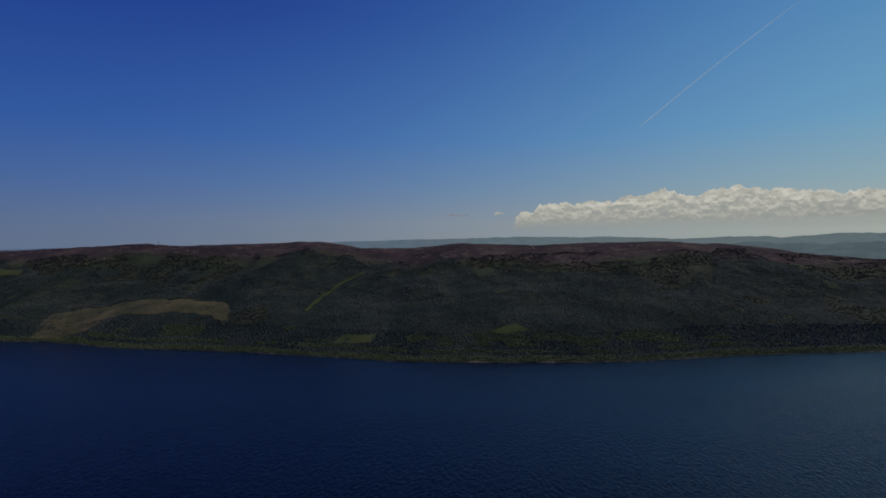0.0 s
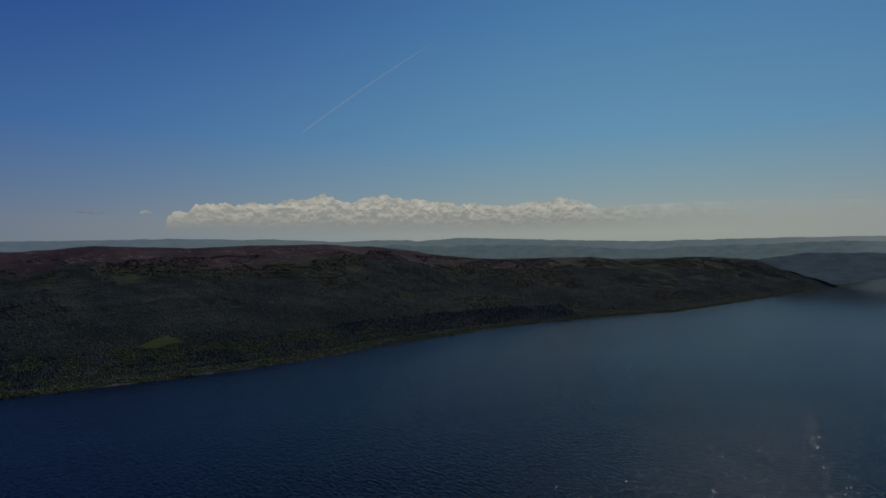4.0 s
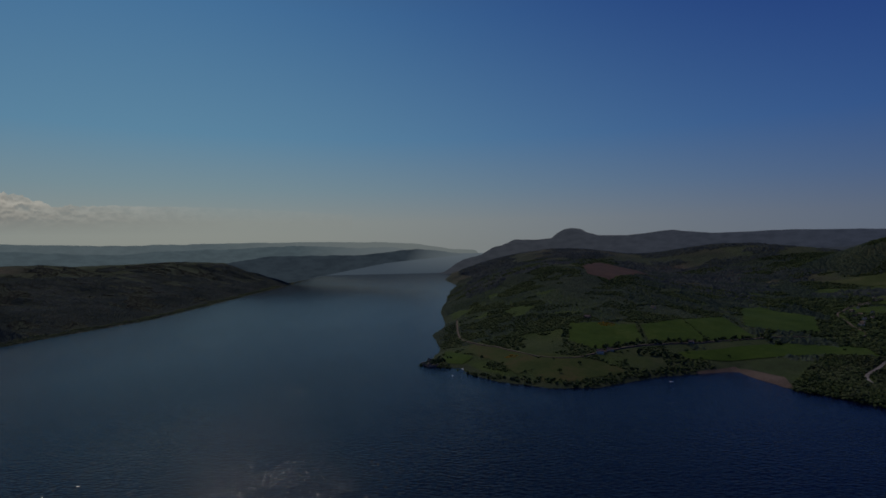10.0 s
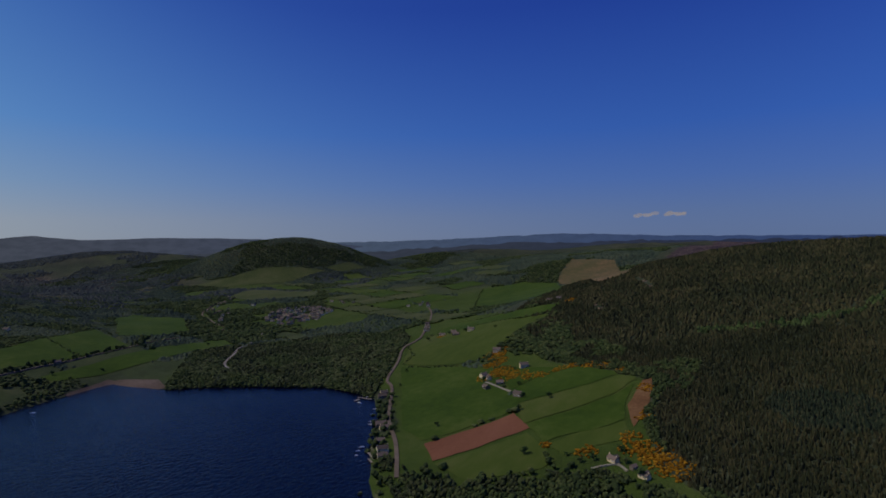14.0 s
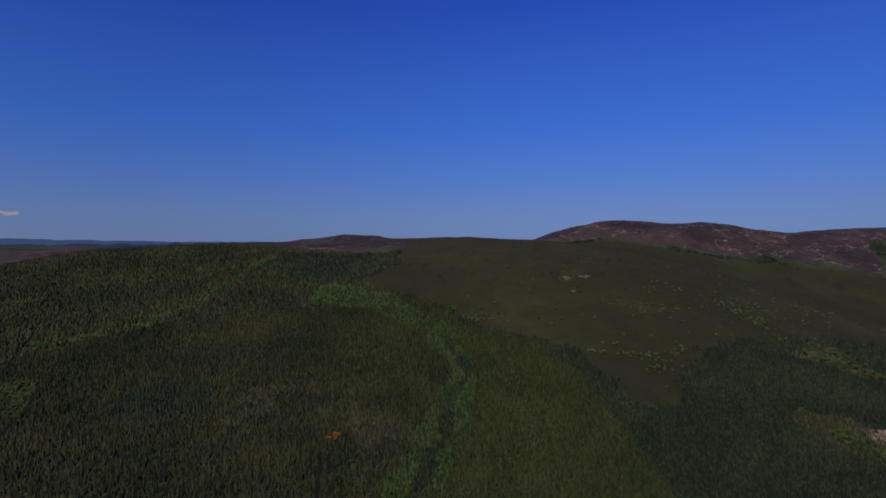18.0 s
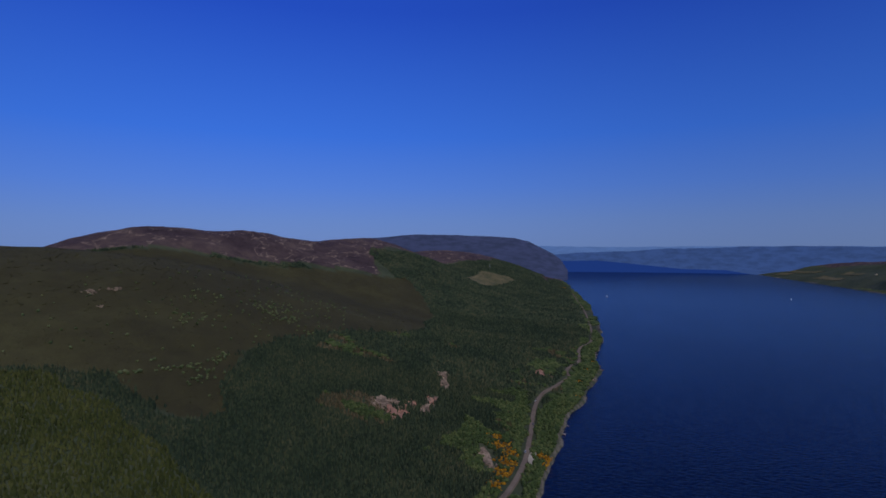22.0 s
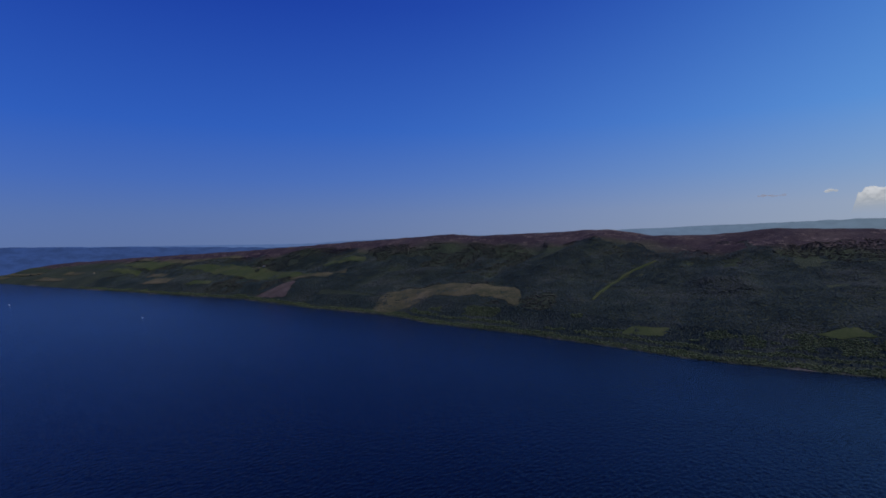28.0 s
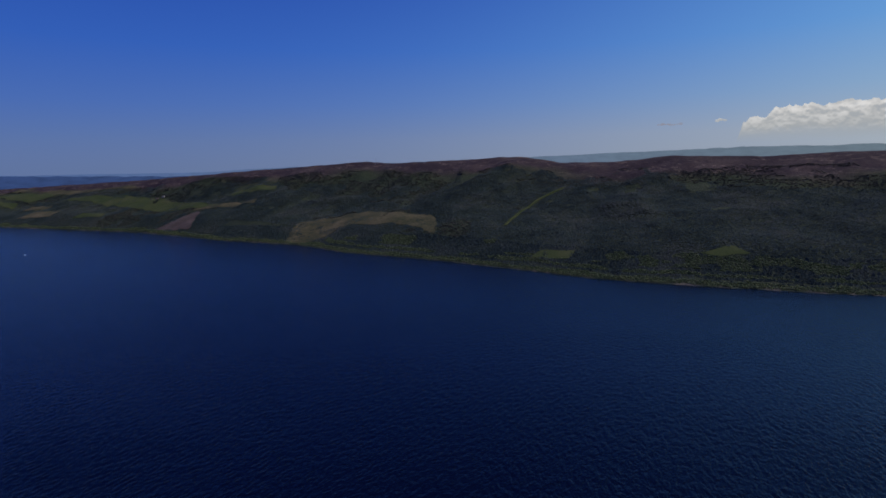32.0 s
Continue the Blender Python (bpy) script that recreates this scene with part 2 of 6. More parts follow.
# foliage
M_LARCH = islands("brown larch and pine", [(0.33, (0.042, 0.051, 0.025)), (0.45, (0.064, 0.071, 0.032)), (0.56, (0.090, 0.088, 0.040)), (0.68, (0.128, 0.116, 0.054))], big=0.012, sway=0.3)
M_DEAD = islands("brown dying larch", [(0.3, (0.075, 0.064, 0.034)), (0.5, (0.12, 0.094, 0.05)), (0.7, (0.18, 0.14, 0.08))], big=0.03, sway=0.5)
M_OLIVE = islands("olive young plantation", [(0.32, (0.048, 0.060, 0.017)), (0.5, (0.074, 0.086, 0.024)), (0.66, (0.112, 0.116, 0.036))], big=0.015, sway=0.3)
M_SPRUCE = islands("dark spruce", [(0.33, (0.030, 0.047, 0.029)), (0.5, (0.051, 0.072, 0.041)), (0.6, (0.074, 0.092, 0.048)), (0.7, (0.108, 0.110, 0.058))], big=0.012, sway=0.35)
# the blue haze across the loch is put into these greens
M_FARWOOD = islands("hazed far plantation", [(0.38, (0.040, 0.060, 0.056)), (0.5, (0.068, 0.090, 0.078)), (0.62, (0.106, 0.118, 0.096))], big=0.007, sway=0.10)
M_FARMIX = islands("far birch and heather scrub", [(0.36, (0.060, 0.062, 0.050)), (0.5, (0.084, 0.080, 0.062)), (0.62, (0.112, 0.106, 0.076))], big=0.012, sway=0.3)
# leaf colour lifted paler to carry the valley's haze
M_VALLEY = islands("hazed valley woods", [(0.34, (0.060, 0.088, 0.060)), (0.5, (0.092, 0.126, 0.080)), (0.66, (0.136, 0.164, 0.096))], sway=0.2)
M_GULLY = islands("bright gully trees", [(0.3, (0.048, 0.078, 0.027)), (0.5, (0.080, 0.122, 0.038)), (0.7, (0.124, 0.168, 0.058))], big=0.02, sway=0.5)
# M_ALDER brightened to offset backlight on the shore belts; also on heath
M_BRIGHT_BIRCH = islands("brightened birch", [(0.3, (0.086, 0.112, 0.048)), (0.5, (0.132, 0.164, 0.068)), (0.7, (0.19, 0.21, 0.10))], big=0.03, sway=0.4)
M_ALDER = islands("fresh alder and birch", [(0.3, (0.062, 0.084, 0.032)), (0.5, (0.098, 0.126, 0.046)), (0.7, (0.150, 0.165, 0.072))], big=0.03, sway=0.45)
# near-black browns that paint the shade between the trees of the ride
M_RIDE_SHADE = mottled("ride shade", (0.008, 0.008, 0.005), (0.014, 0.012, 0.008), (0.024, 0.020, 0.013), 0.1, 0.8)
M_LEAF = islands("fresh broadleaf", [(0.28, (0.048, 0.070, 0.026)), (0.5, (0.072, 0.106, 0.034)), (0.72, (0.126, 0.148, 0.052))], big=0.02, sway=0.45)
M_LEAF_PALE = islands("pale birch and alder", [(0.25, (0.0486, 0.0648, 0.0243)), (0.5, (0.0753, 0.0950, 0.0365)), (0.75, (0.1276, 0.1350, 0.0608))], big=0.02, sway=0.45)
M_SCRUB = islands("heather scrub", [(0.3, (0.040, 0.037, 0.016)), (0.5, (0.054, 0.050, 0.021)), (0.7, (0.076, 0.074, 0.030))], big=0.012)
M_GORSE = islands("flowering gorse", [(0.2, (0.20, 0.085, 0.006)), (0.5, (0.36, 0.165, 0.010)), (0.8, (0.50, 0.26, 0.02))], big=0.05, sway=0.7)
M_CROWN = objects_mat("tree crown", [(0.1, (0.020, 0.040, 0.012)), (0.5, (0.034, 0.064, 0.017)), (0.9, (0.065, 0.085, 0.025))], 0.9, 0.15, 0.5)
M_BARK = mottled("bark", (0.05, 0.04, 0.03), (0.09, 0.075, 0.06), (0.14, 0.12, 0.10), 0.5, 3.0)
# buildings, boats, cars
M_HARL = objects_mat("cream harling", [(0.1, (0.60, 0.45, 0.25)), (0.5, (0.74, 0.58, 0.34)), (0.9, (0.82, 0.70, 0.46))], 0.9, 0.2, 0.6)
M_STONE = objects_mat("grey stone wall", [(0.1, (0.125, 0.100, 0.072)), (0.5, (0.190, 0.155, 0.115)), (0.9, (0.25, 0.21, 0.16))], 0.95, 0.2, 1.2)
M_SLATE = objects_mat("slate roof", [(0.1, (0.085, 0.066, 0.055)), (0.5, (0.135, 0.105, 0.086)), (0.9, (0.20, 0.145, 0.115))], 0.9, 0.1, 1.5)
M_GLASS, t, b = material("window glass", 0.08, 0.5)
b.inputs["Base Color"].default_value = (0.015, 0.02, 0.025, 1)
M_FRAME = objects_mat("painted frame", [(0.2, (0.70, 0.69, 0.66)), (0.8, (0.82, 0.82, 0.80))], 0.5, 0.4, 2.0)
M_DOOR = objects_mat("painted door", [(0.2, (0.12, 0.035, 0.03)), (0.5, (0.03, 0.06, 0.09)), (0.8, (0.10, 0.08, 0.05))], 0.5, 0.4, 2.0)
M_TIMBER = mottled("weathered timber", (0.14, 0.12, 0.10), (0.23, 0.20, 0.17), (0.32, 0.29, 0.25), 0.3, 2.5)
M_HULL = objects_mat("boat hull", [(0.2, (0.70, 0.70, 0.69)), (0.7, (0.82, 0.82, 0.80)), (0.95, (0.10, 0.14, 0.25))], 0.3, 0.5, 1.0)
M_CAR = objects_mat("car paint", [(0.1, (0.75, 0.75, 0.74)), (0.45, (0.35, 0.36, 0.37)), (0.7, (0.05, 0.06, 0.09)), (0.9, (0.30, 0.03, 0.03))], 0.3, 0.5, 1.0)
M_TYRE = mottled("rubber", (0.018, 0.018, 0.018), (0.025, 0.025, 0.025), (0.035, 0.035, 0.035), 1.0, 5.0)
M_METAL = mottled("galvanised steel", (0.25, 0.25, 0.26), (0.34, 0.34, 0.35), (0.42, 0.42, 0.43), 0.5, 3.0, rough=0.5)
M_FOAM = mottled("wake foam", (0.30, 0.36, 0.45), (0.45, 0.50, 0.58), (0.65, 0.68, 0.72), 0.1, 0.8)

# ---- plan of the loch and the hills (metres; x down the loch, y across it) ----
SHORE_FAR = [(5100, 1400), (4320, 1270), (3853, 1195), (3200, 1125), (2455, 1080), (1739, 1040), (1400, 1100), (1130, 1140), (830, 1117), (600, 1091),
             (397, 1042), (286, 1031), (60, 1034), (-80, 1045), (-265, 1100), (-470, 1156), (-743, 1205), (-959, 1290), (-1278, 1316),
             (-1751, 1420), (-2288, 1420), (-2969, 1423), (-4041, 1450), (-5600, 1500)]
SHORE_NEAR = [(-5600, -40), (-4400, -30), (-2546, 86), (-1948, 111), (-1578, 111), (-1286, 99), (-1132, 73), (-983, 71), (-795, 34),
              (-667, 7), (-468, -18), (-250, -90), (0, -190), (200, -300), (294, -358), (363, -436), (430, -530), (490, -600), (594, -607),
              (695, -563), (822, -481), (940, -465), (927, -390), (902, -315), (835, -204), (836, -123), (873, -54), (925, 0), (980, 15),
              (992, 82), (1129, 61), (1363, 87), (1500, 60), (1818, 91), (2733, 87), (3100, 60), (3719, 150), (5100, 120)]
LOCH = np.array(SHORE_FAR + SHORE_NEAR, float)
# crest of the far ridge: x, y, height
CREST = np.array([(-5200, 1950, 60), (-4000, 1950, 105), (-3300, 1980, 140), (-2750, 2000, 168), (-2070, 2000, 196), (-1480, 2040, 226), (-1164, 2100, 248),
                  (-1070, 2100, 235), (-806, 2100, 245), (-480, 2080, 249), (-300, 2040, 222), (-140, 2000, 222), (73, 2000, 244),
                  (340, 2000, 235), (590, 2000, 247), (840, 2000, 246), (950, 2000, 236), (1030, 2000, 240), (1190, 2000, 225),
                  (1370, 1950, 196), (1600, 1900, 178), (1740, 1850, 166), (1980, 1780, 178), (2150, 1740, 178), (2370, 1680, 162),
                  (2900, 1600, 167), (3500, 1560, 145), (4450, 1530, 135), (5200, 1500, 130)], float)
# hills of the near side: x, y, radius along, radius across, turn, height, steepness
HILLS = [
    (-250, -1300, 760, 640, 0, 215, 2.6),      # forested hill
    (-720, -900, 640, 560, -20, 218, 2.2),     # heath hill
    (-1300, -1150, 480, 400, -15, 279, 1.9),   # moor summit
    (-1600, -1010, 330, 320, 0, 252, 2.2),
    (-2100, -830, 800, 420, 5, 254, 2.2),      # moor shoulder
    (-3000, -650, 700, 520, 0, 200, 2.4),
    (-900, -2150, 640, 330, 0, 230, 1.9),      # moor knoll
    (-200, -2300, 1600, 900, 0, 200, 3.0),     # plateau
    (-2400, -2200, 1300, 700, 0, 210, 3.0),
    (2500, -420, 1250, 440, -3, 150, 2.6),     # wooded point
    (4000, -700, 1100, 700, 0, 195, 2.4),
    (2230, -2010, 560, 360, 42, 268, 2.3),     # wooded hill over the village
    (3400, -1700, 900, 600, 30, 215, 2.2),
    (1500, -2900, 900, 500, 30, 180, 2.2),
    (900, -2500, 800, 420, 40, 125, 2.2),
    (500, -3600, 1400, 700, 10, 205, 2.4),
]


def fbm(x, y, scale, octaves=4, seed=0.0):
    """Smooth rolling noise from -1 to 1."""
    x, y = np.asarray(x, float) / scale + seed * 17.3, np.asarray(y, float) / scale - seed * 9.1
    out, amp, tot = 0.0, 1.0, 0.0
    for k in range(octaves):
        i, j = np.floor(x), np.floor(y)
        u, v = x - i, y - j
        u, v = u * u * u * (u * (u * 6 - 15) + 10), v * v * v * (v * (v * 6 - 15) + 10)

        def h(p, q):
            s = np.sin(p * 127.1 + q * 311.7 + seed * 74.7 + k * 13.0) * 43758.5453
            return (s - np.floor(s)) * 2 - 1

        out = out + amp * ((h(i, j) * (1 - u) + h(i + 1, j) * u) * (1 - v) + (h(i, j + 1) * (1 - u) + h(i + 1, j + 1) * u) * v)
        tot, amp = tot + amp, amp * 0.5
        x, y = x * 2.03 + 5.1, y * 2.03 - 3.7
    return out / tot


def inside(poly, x, y):
    odd = np.zeros(np.shape(x), bool)
    n = len(poly)
    for k in range(n):
        (x0, y0), (x1, y1) = poly[k], poly[(k + 1) % n]
        if y0 != y1:
            odd ^= ((y0 > y) != (y1 > y)) & (x < (x1 - x0) * (y - y0) / (y1 - y0) + x0)
    return odd


def line_dist(line, x, y):
    best = np.full(np.shape(x), 1e9)
    for (x0, y0), (x1, y1) in zip(line[:-1], line[1:]):
        dx, dy = x1 - x0, y1 - y0
        s = np.clip(((x - x0) * dx + (y - y0) * dy) / (dx * dx + dy * dy + 1e-9), 0, 1)
        best = np.minimum(best, np.hypot(x - x0 - s * dx, y - y0 - s * dy))
    return best


def smooth(lo, hi, v):
    s = np.clip((v - lo) / (hi - lo), 0, 1)
    return s * s * (3 - 2 * s)


def shore_dist(x, y):
    """Metres inland of the water's edge; negative over the loch."""
    d = line_dist([tuple(p) for p in LOCH] + [tuple(LOCH[0])], x, y)
    d = np.where(inside(LOCH, x, y), -d, d)
    return d + 8.0 * fbm(x, y, 60, 3, 3.0)


def far_u(x, y, d):
    """How far up the far ridge a place lies: 0 the shore, 1 the crest."""
    ys = np.interp(-x, -np.array([p[0] for p in SHORE_FAR], float), [p[1] for p in SHORE_FAR])
    yc = np.interp(x, CREST[:, 0], CREST[:, 1])
    return (y - ys) / (yc - ys)


def height(x, y):
    x, y = np.asarray(x, float), np.asarray(y, float)
    d = shore_dist(x, y)
    # far side
    u = far_u(x, y, d)
    zc = np.interp(x, CREST[:, 0], CREST[:, 2])
    uu = np.clip(u, 0, 1)
    prof = np.where(u < 1, 0.12 * smooth(0, 0.25, uu) + 0.62 * uu + 0.26 * smooth(0.15, 1.0, uu), 1.0 - 0.10 * np.minimum(u - 1, 3))
    roll = fbm(x, y, 330, 5, 1.0) * 26 * smooth(0.05, 0.4, u) * (1 - 0.75 * smooth(0.75, 1.0, u)) + fbm(x, y, 60, 3, 8.0) * 3 * smooth(0, 0.2, u) - np.abs(fbm(x, y * 0.45, 150, 3, 9.0)) * 16 * smooth(0.12, 0.4, u) * (1 - smooth(0.8, 1.0, u))
    z_far = zc * prof + roll
    # near side
    acc = np.zeros_like(x)
    for hx, hy, ra, rb, turn, hh, pw in HILLS:
        c, s = math.cos(radians(turn)), math.sin(radians(turn))
        p, q = ((x - hx) * c + (y - hy) * s) / ra, (-(x - hx) * s + (y - hy) * c) / rb
        r = np.sqrt(p * p + q * q)
        acc = acc + (hh * np.exp(-np.power(r, pw) * 0.9)) ** 4
    hills = acc ** 0.25
    base = 3 + 62 * (1 - np.exp(-np.maximum(d, 0) / 1500.0)) + 22 * smooth(300, 1600, np.maximum(d, 0)) * (1 + fbm(x, y, 500, 3, 5.0))
    z_near = np.maximum(base, 0) + 0.0
    z_near = (np.maximum(z_near, 0.1) ** 4 + np.maximum(hills, 0) ** 4) ** 0.25
    z_near = z_near * (1 - np.exp(-np.maximum(d, 0) / 110.0)) ** 0.8
    z_near = z_near + fbm(x, y, 240, 5, 2.0) * np.minimum(9, 0.03 * np.maximum(d, 0)) + fbm(x, y, 45, 3, 6.0) * np.minimum(1.6, 0.012 * np.maximum(d, 0))
    z_near = z_near + fbm(x, y, 85, 4, 12.0) * 7 * smooth(180, 225, z_near) * smooth(1200, 1500, np.hypot(x, y))
    side = smooth(450, 750, y)
    z = z_near * (1 - side) + z_far * side
    return np.where(d > 0, np.minimum(z, 0.35 * d + 0.02 * d * d) + 0.25, np.maximum(d * 0.35, -14.0))


def z_at(x, y):
    return float(height(np.array([x]), np.array([y]))[0])


# plan of the stands on the near hillside
FOOT = [(520, -1100), (364, -807), (278, -719), (202, -678), (130, -640), (108, -540), (81, -476), (18, -423), (-20, -330), (-60, -185)]
HEATH = [(-314, -759), (-349, -669), (-370, -586), (-386, -535), (-418, -478), (-440, -440), (-425, -375), (-420, -335), (-445, -305), (-499, -342), (-585, -379), (-829, -327), (-967, -253), (-1367, -322),
         (-1565, -409), (-1673, -490), (-1575, -547), (-1523, -636), (-1430, -742), (-1250, -900), (-900, -1150), (-600, -1130), (-480, -930), (-420, -850)]
OLIVE = [(-330, -600), (-377, -533), (-414, -473), (-408, -405), (-394, -355), (-372, -296), (-347, -241), (-325, -180), (-300, -120), (-120, -200), (-150, -290), (-196, -364), (-226, -389), (-258, -416), (-290, -446),
         (-317, -485), (-328, -540)]
DARK_ROW = [(-418, -478), (-424, -440), (-408, -390), (-398, -340), (-380, -300), (-350, -240), (-325, -180)]
GULLY = [(83, -772), (24, -767), (-22, -769), (-88, -794), (-139, -848), (-207, -920), (-235, -960)]
GULLY_LOW = [(-262, -750), (-285, -725), (-308, -680), (-322, -610), (-326, -560), (-325, -520), (-315, -483), (-288, -444), (-255, -414), (-224, -387), (-196, -364), (-172, -340), (-140, -290)]
GULLY_SIDE = [(-335, -560), (-352, -585), (-372, -604)]
SADDLE_WOOD = [(-202, -921), (-274, -957), (-400, -890), (-412, -806), (-323, -776), (-280, -785), (-221, -839)]
WOODS_BAY = [(492, -596), (600, -600), (700, -556), (818, -478), (900, -560), (980, -640), (940, -760), (870, -900), (720, -980), (640, -900), (560, -740)]


def hill_wood(x, y):
    """True on the wooded near hillside."""
    poly = FOOT + [(-260, -100), (-468, -22), (-667, 3), (-983, 66), (-1286, 95), (-1948, 106), (-2700, 75), (-3300, 40), (-3300, -10), (-2700, -60), (-3200, -120), (-2900, -330), (-2604, -470), (-2250, -560), (-1950, -650), (-1700, -610), (-1600, -540), (-1480, -740),
                   (-1200, -960), (-900, -1170), (-620, -1130), (-490, -900), (-412, -880), (-338, -950), (-270, -1030), (-200, -1170), (60, -1330), (430, -1250)]
    return inside(poly, x, y)


def cover(x, y, z):
    """Weights of moor, wood floor, heath and shingle; the rest is pasture."""
    d = shore_dist(x, y)
    u = far_u(x, y, d)
    n = fbm(x, y, 260, 4, 4.0)
    far = y > 600
    hw = hill_wood(x, y)
    heath_in = inside(HEATH, x, y) & ~far
    moor = np.where(far, smooth(0.60, 0.82, u + 0.14 * n), smooth(198, 222, z + 10 * n))
    moor = np.where((~far) & (x > 300), smooth(120, 210, z + 40 * n) * 0.55, moor)
    moor = np.where((~far) & (x < -1200) & ~hw & (d > 0), 1.0, moor)
    moor = np.where((~far) & (x < 300) & ((y < -1400) | ((x < -180) & (y < -930))) & (z > 120), 1.0, moor)
    moor = np.where(hw & ~far, moor * 0.4 * (1 - heath_in), moor)
    wood = np.where(far, 1 - moor, np.where(hw, 1.0, smooth(55, 100, z + 45 * n) * (1 - moor)))
    scrub = (~far) & (x > 700) & (y > -950)
    wood = np.where(scrub, np.maximum(wood, 0.2 + 0.45 * smooth(-0.2, 0.2, n)), wood)
    moor = np.where(far, moor * (1 - 0.8 * smooth(1700, 2300, x)), moor)
    moor = np.where((~far) & (x > 1700) & (y > -1500), np.maximum(moor, 0.9 * smooth(1800, 2600, x + 250 * n)), moor)
    wood = np.where(far, 1 - moor, wood)
    wood = np.where((~far) & (x < -250), np.maximum(wood, (1 - moor) * 0.95), wood)
    wood = np.where((~far) & (x > 380) & (d < 22), np.maximum(wood, 0.85), wood)
    heath = np.where(heath_in, 1.0, 0.0)
    shingle = smooth(5.5, 2.0, d) * (d > 0) * (1 - smooth(380, 470, x) * (y < 600)) * smooth(-0.25, 0.2, fbm(x, y, 90, 3, 11.0) + 0.05 * (x < 0) + 0.3 * ((x < -300) & (y < 600))) * 0.85
    return moor * (1 - shingle), wood, heath, shingle


def quads_mesh(name, v, q, mat, smoothed=True):
    """A mesh from arrays of places and four-sided (or three-sided) faces."""
    k = q.shape[1]
    me = bpy.data.meshes.new(name)
    me.vertices.add(len(v))
    me.vertices.foreach_set("co", np.ascontiguousarray(v, np.float32).ravel())
    me.loops.add(len(q) * k)
    me.loops.foreach_set("vertex_index", np.ascontiguousarray(q, np.int32).ravel())
    me.polygons.add(len(q))
    me.polygons.foreach_set("loop_start", np.arange(0, len(q) * k, k, dtype=np.int32))
    me.polygons.foreach_set("use_smooth", np.full(len(q), smoothed, bool))
    me.materials.append(mat)
    me.update(calc_edges=True)
    me.validate()
    return me


def disc(rings, turns):
    """Places and faces of a round sheet, finer towards its middle."""
    th = np.linspace(0, 2 * np.pi, turns, endpoint=False)
    r, a = np.meshgrid(rings, th, indexing="ij")
    x, y = (r * np.sin(a)).ravel(), (r * np.cos(a)).ravel()
    i, j = np.meshgrid(np.arange(len(rings) - 1), np.arange(turns), indexing="ij")
    i, j = i.ravel(), j.ravel()
    k = (j + 1) % turns
    return x, y, np.stack([i * turns + j, i * turns + k, (i + 1) * turns + k, (i + 1) * turns + j], 1)


# one sheet of ground, out to the horizon
gx, gy, gq = disc(np.concatenate([[0.02], np.geomspace(150, 4960, 270)]), 1050)
gz = height(gx, gy)
ground_mesh = quads_mesh("ground", np.stack([gx, gy, gz], 1), gq[:, ::-1], M_GROUND)
att = ground_mesh.color_attributes.new("cover", "FLOAT_COLOR", "POINT")
cm = cover(gx, gy, gz)
att.data.foreach_set("color", np.stack(cm, 1).astype(np.float32).ravel())
ground = tagged(new("ground", ground_mesh), "hills, moor and woodland floor round a long loch", "ground", kind="structure")

wx, wy, wq = disc(np.concatenate([[0.02], np.geomspace(80, 4960, 40)]), 180)
water = tagged(new("water", quads_mesh("water", np.stack([wx, wy, 0 * wx], 1), wq[:, ::-1], M_WATER)),
               "dark blue wind-rippled water of a long loch", "loch", kind="structure")

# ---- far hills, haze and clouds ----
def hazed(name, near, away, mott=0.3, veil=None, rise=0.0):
    """Hill seen through miles of air, the haze put into its glow: paler towards the sun, and towards the way the veil
    lies (azimuth, width, colour).
    """
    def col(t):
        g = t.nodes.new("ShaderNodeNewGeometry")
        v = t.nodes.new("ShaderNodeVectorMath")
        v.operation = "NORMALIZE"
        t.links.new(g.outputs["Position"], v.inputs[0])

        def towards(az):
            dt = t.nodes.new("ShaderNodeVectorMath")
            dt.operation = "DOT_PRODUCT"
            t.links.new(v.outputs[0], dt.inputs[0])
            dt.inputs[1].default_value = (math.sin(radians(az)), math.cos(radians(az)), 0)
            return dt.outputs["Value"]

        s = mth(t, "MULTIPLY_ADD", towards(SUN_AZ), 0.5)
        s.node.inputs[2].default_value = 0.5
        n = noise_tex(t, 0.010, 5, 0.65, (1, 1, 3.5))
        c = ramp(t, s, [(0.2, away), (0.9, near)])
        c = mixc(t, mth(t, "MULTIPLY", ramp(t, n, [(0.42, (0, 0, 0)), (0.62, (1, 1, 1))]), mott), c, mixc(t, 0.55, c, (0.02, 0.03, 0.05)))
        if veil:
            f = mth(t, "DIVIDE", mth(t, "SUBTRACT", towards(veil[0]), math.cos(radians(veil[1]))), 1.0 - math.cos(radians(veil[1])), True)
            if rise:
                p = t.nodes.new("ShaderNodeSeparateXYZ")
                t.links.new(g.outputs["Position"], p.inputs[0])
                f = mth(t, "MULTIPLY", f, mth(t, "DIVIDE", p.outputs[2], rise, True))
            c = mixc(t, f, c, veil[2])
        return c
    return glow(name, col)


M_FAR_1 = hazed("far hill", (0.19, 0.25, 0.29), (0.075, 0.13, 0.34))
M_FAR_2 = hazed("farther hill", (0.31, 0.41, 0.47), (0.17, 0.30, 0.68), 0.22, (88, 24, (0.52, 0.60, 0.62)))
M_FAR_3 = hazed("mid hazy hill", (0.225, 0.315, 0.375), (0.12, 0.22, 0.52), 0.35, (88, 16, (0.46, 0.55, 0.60)))


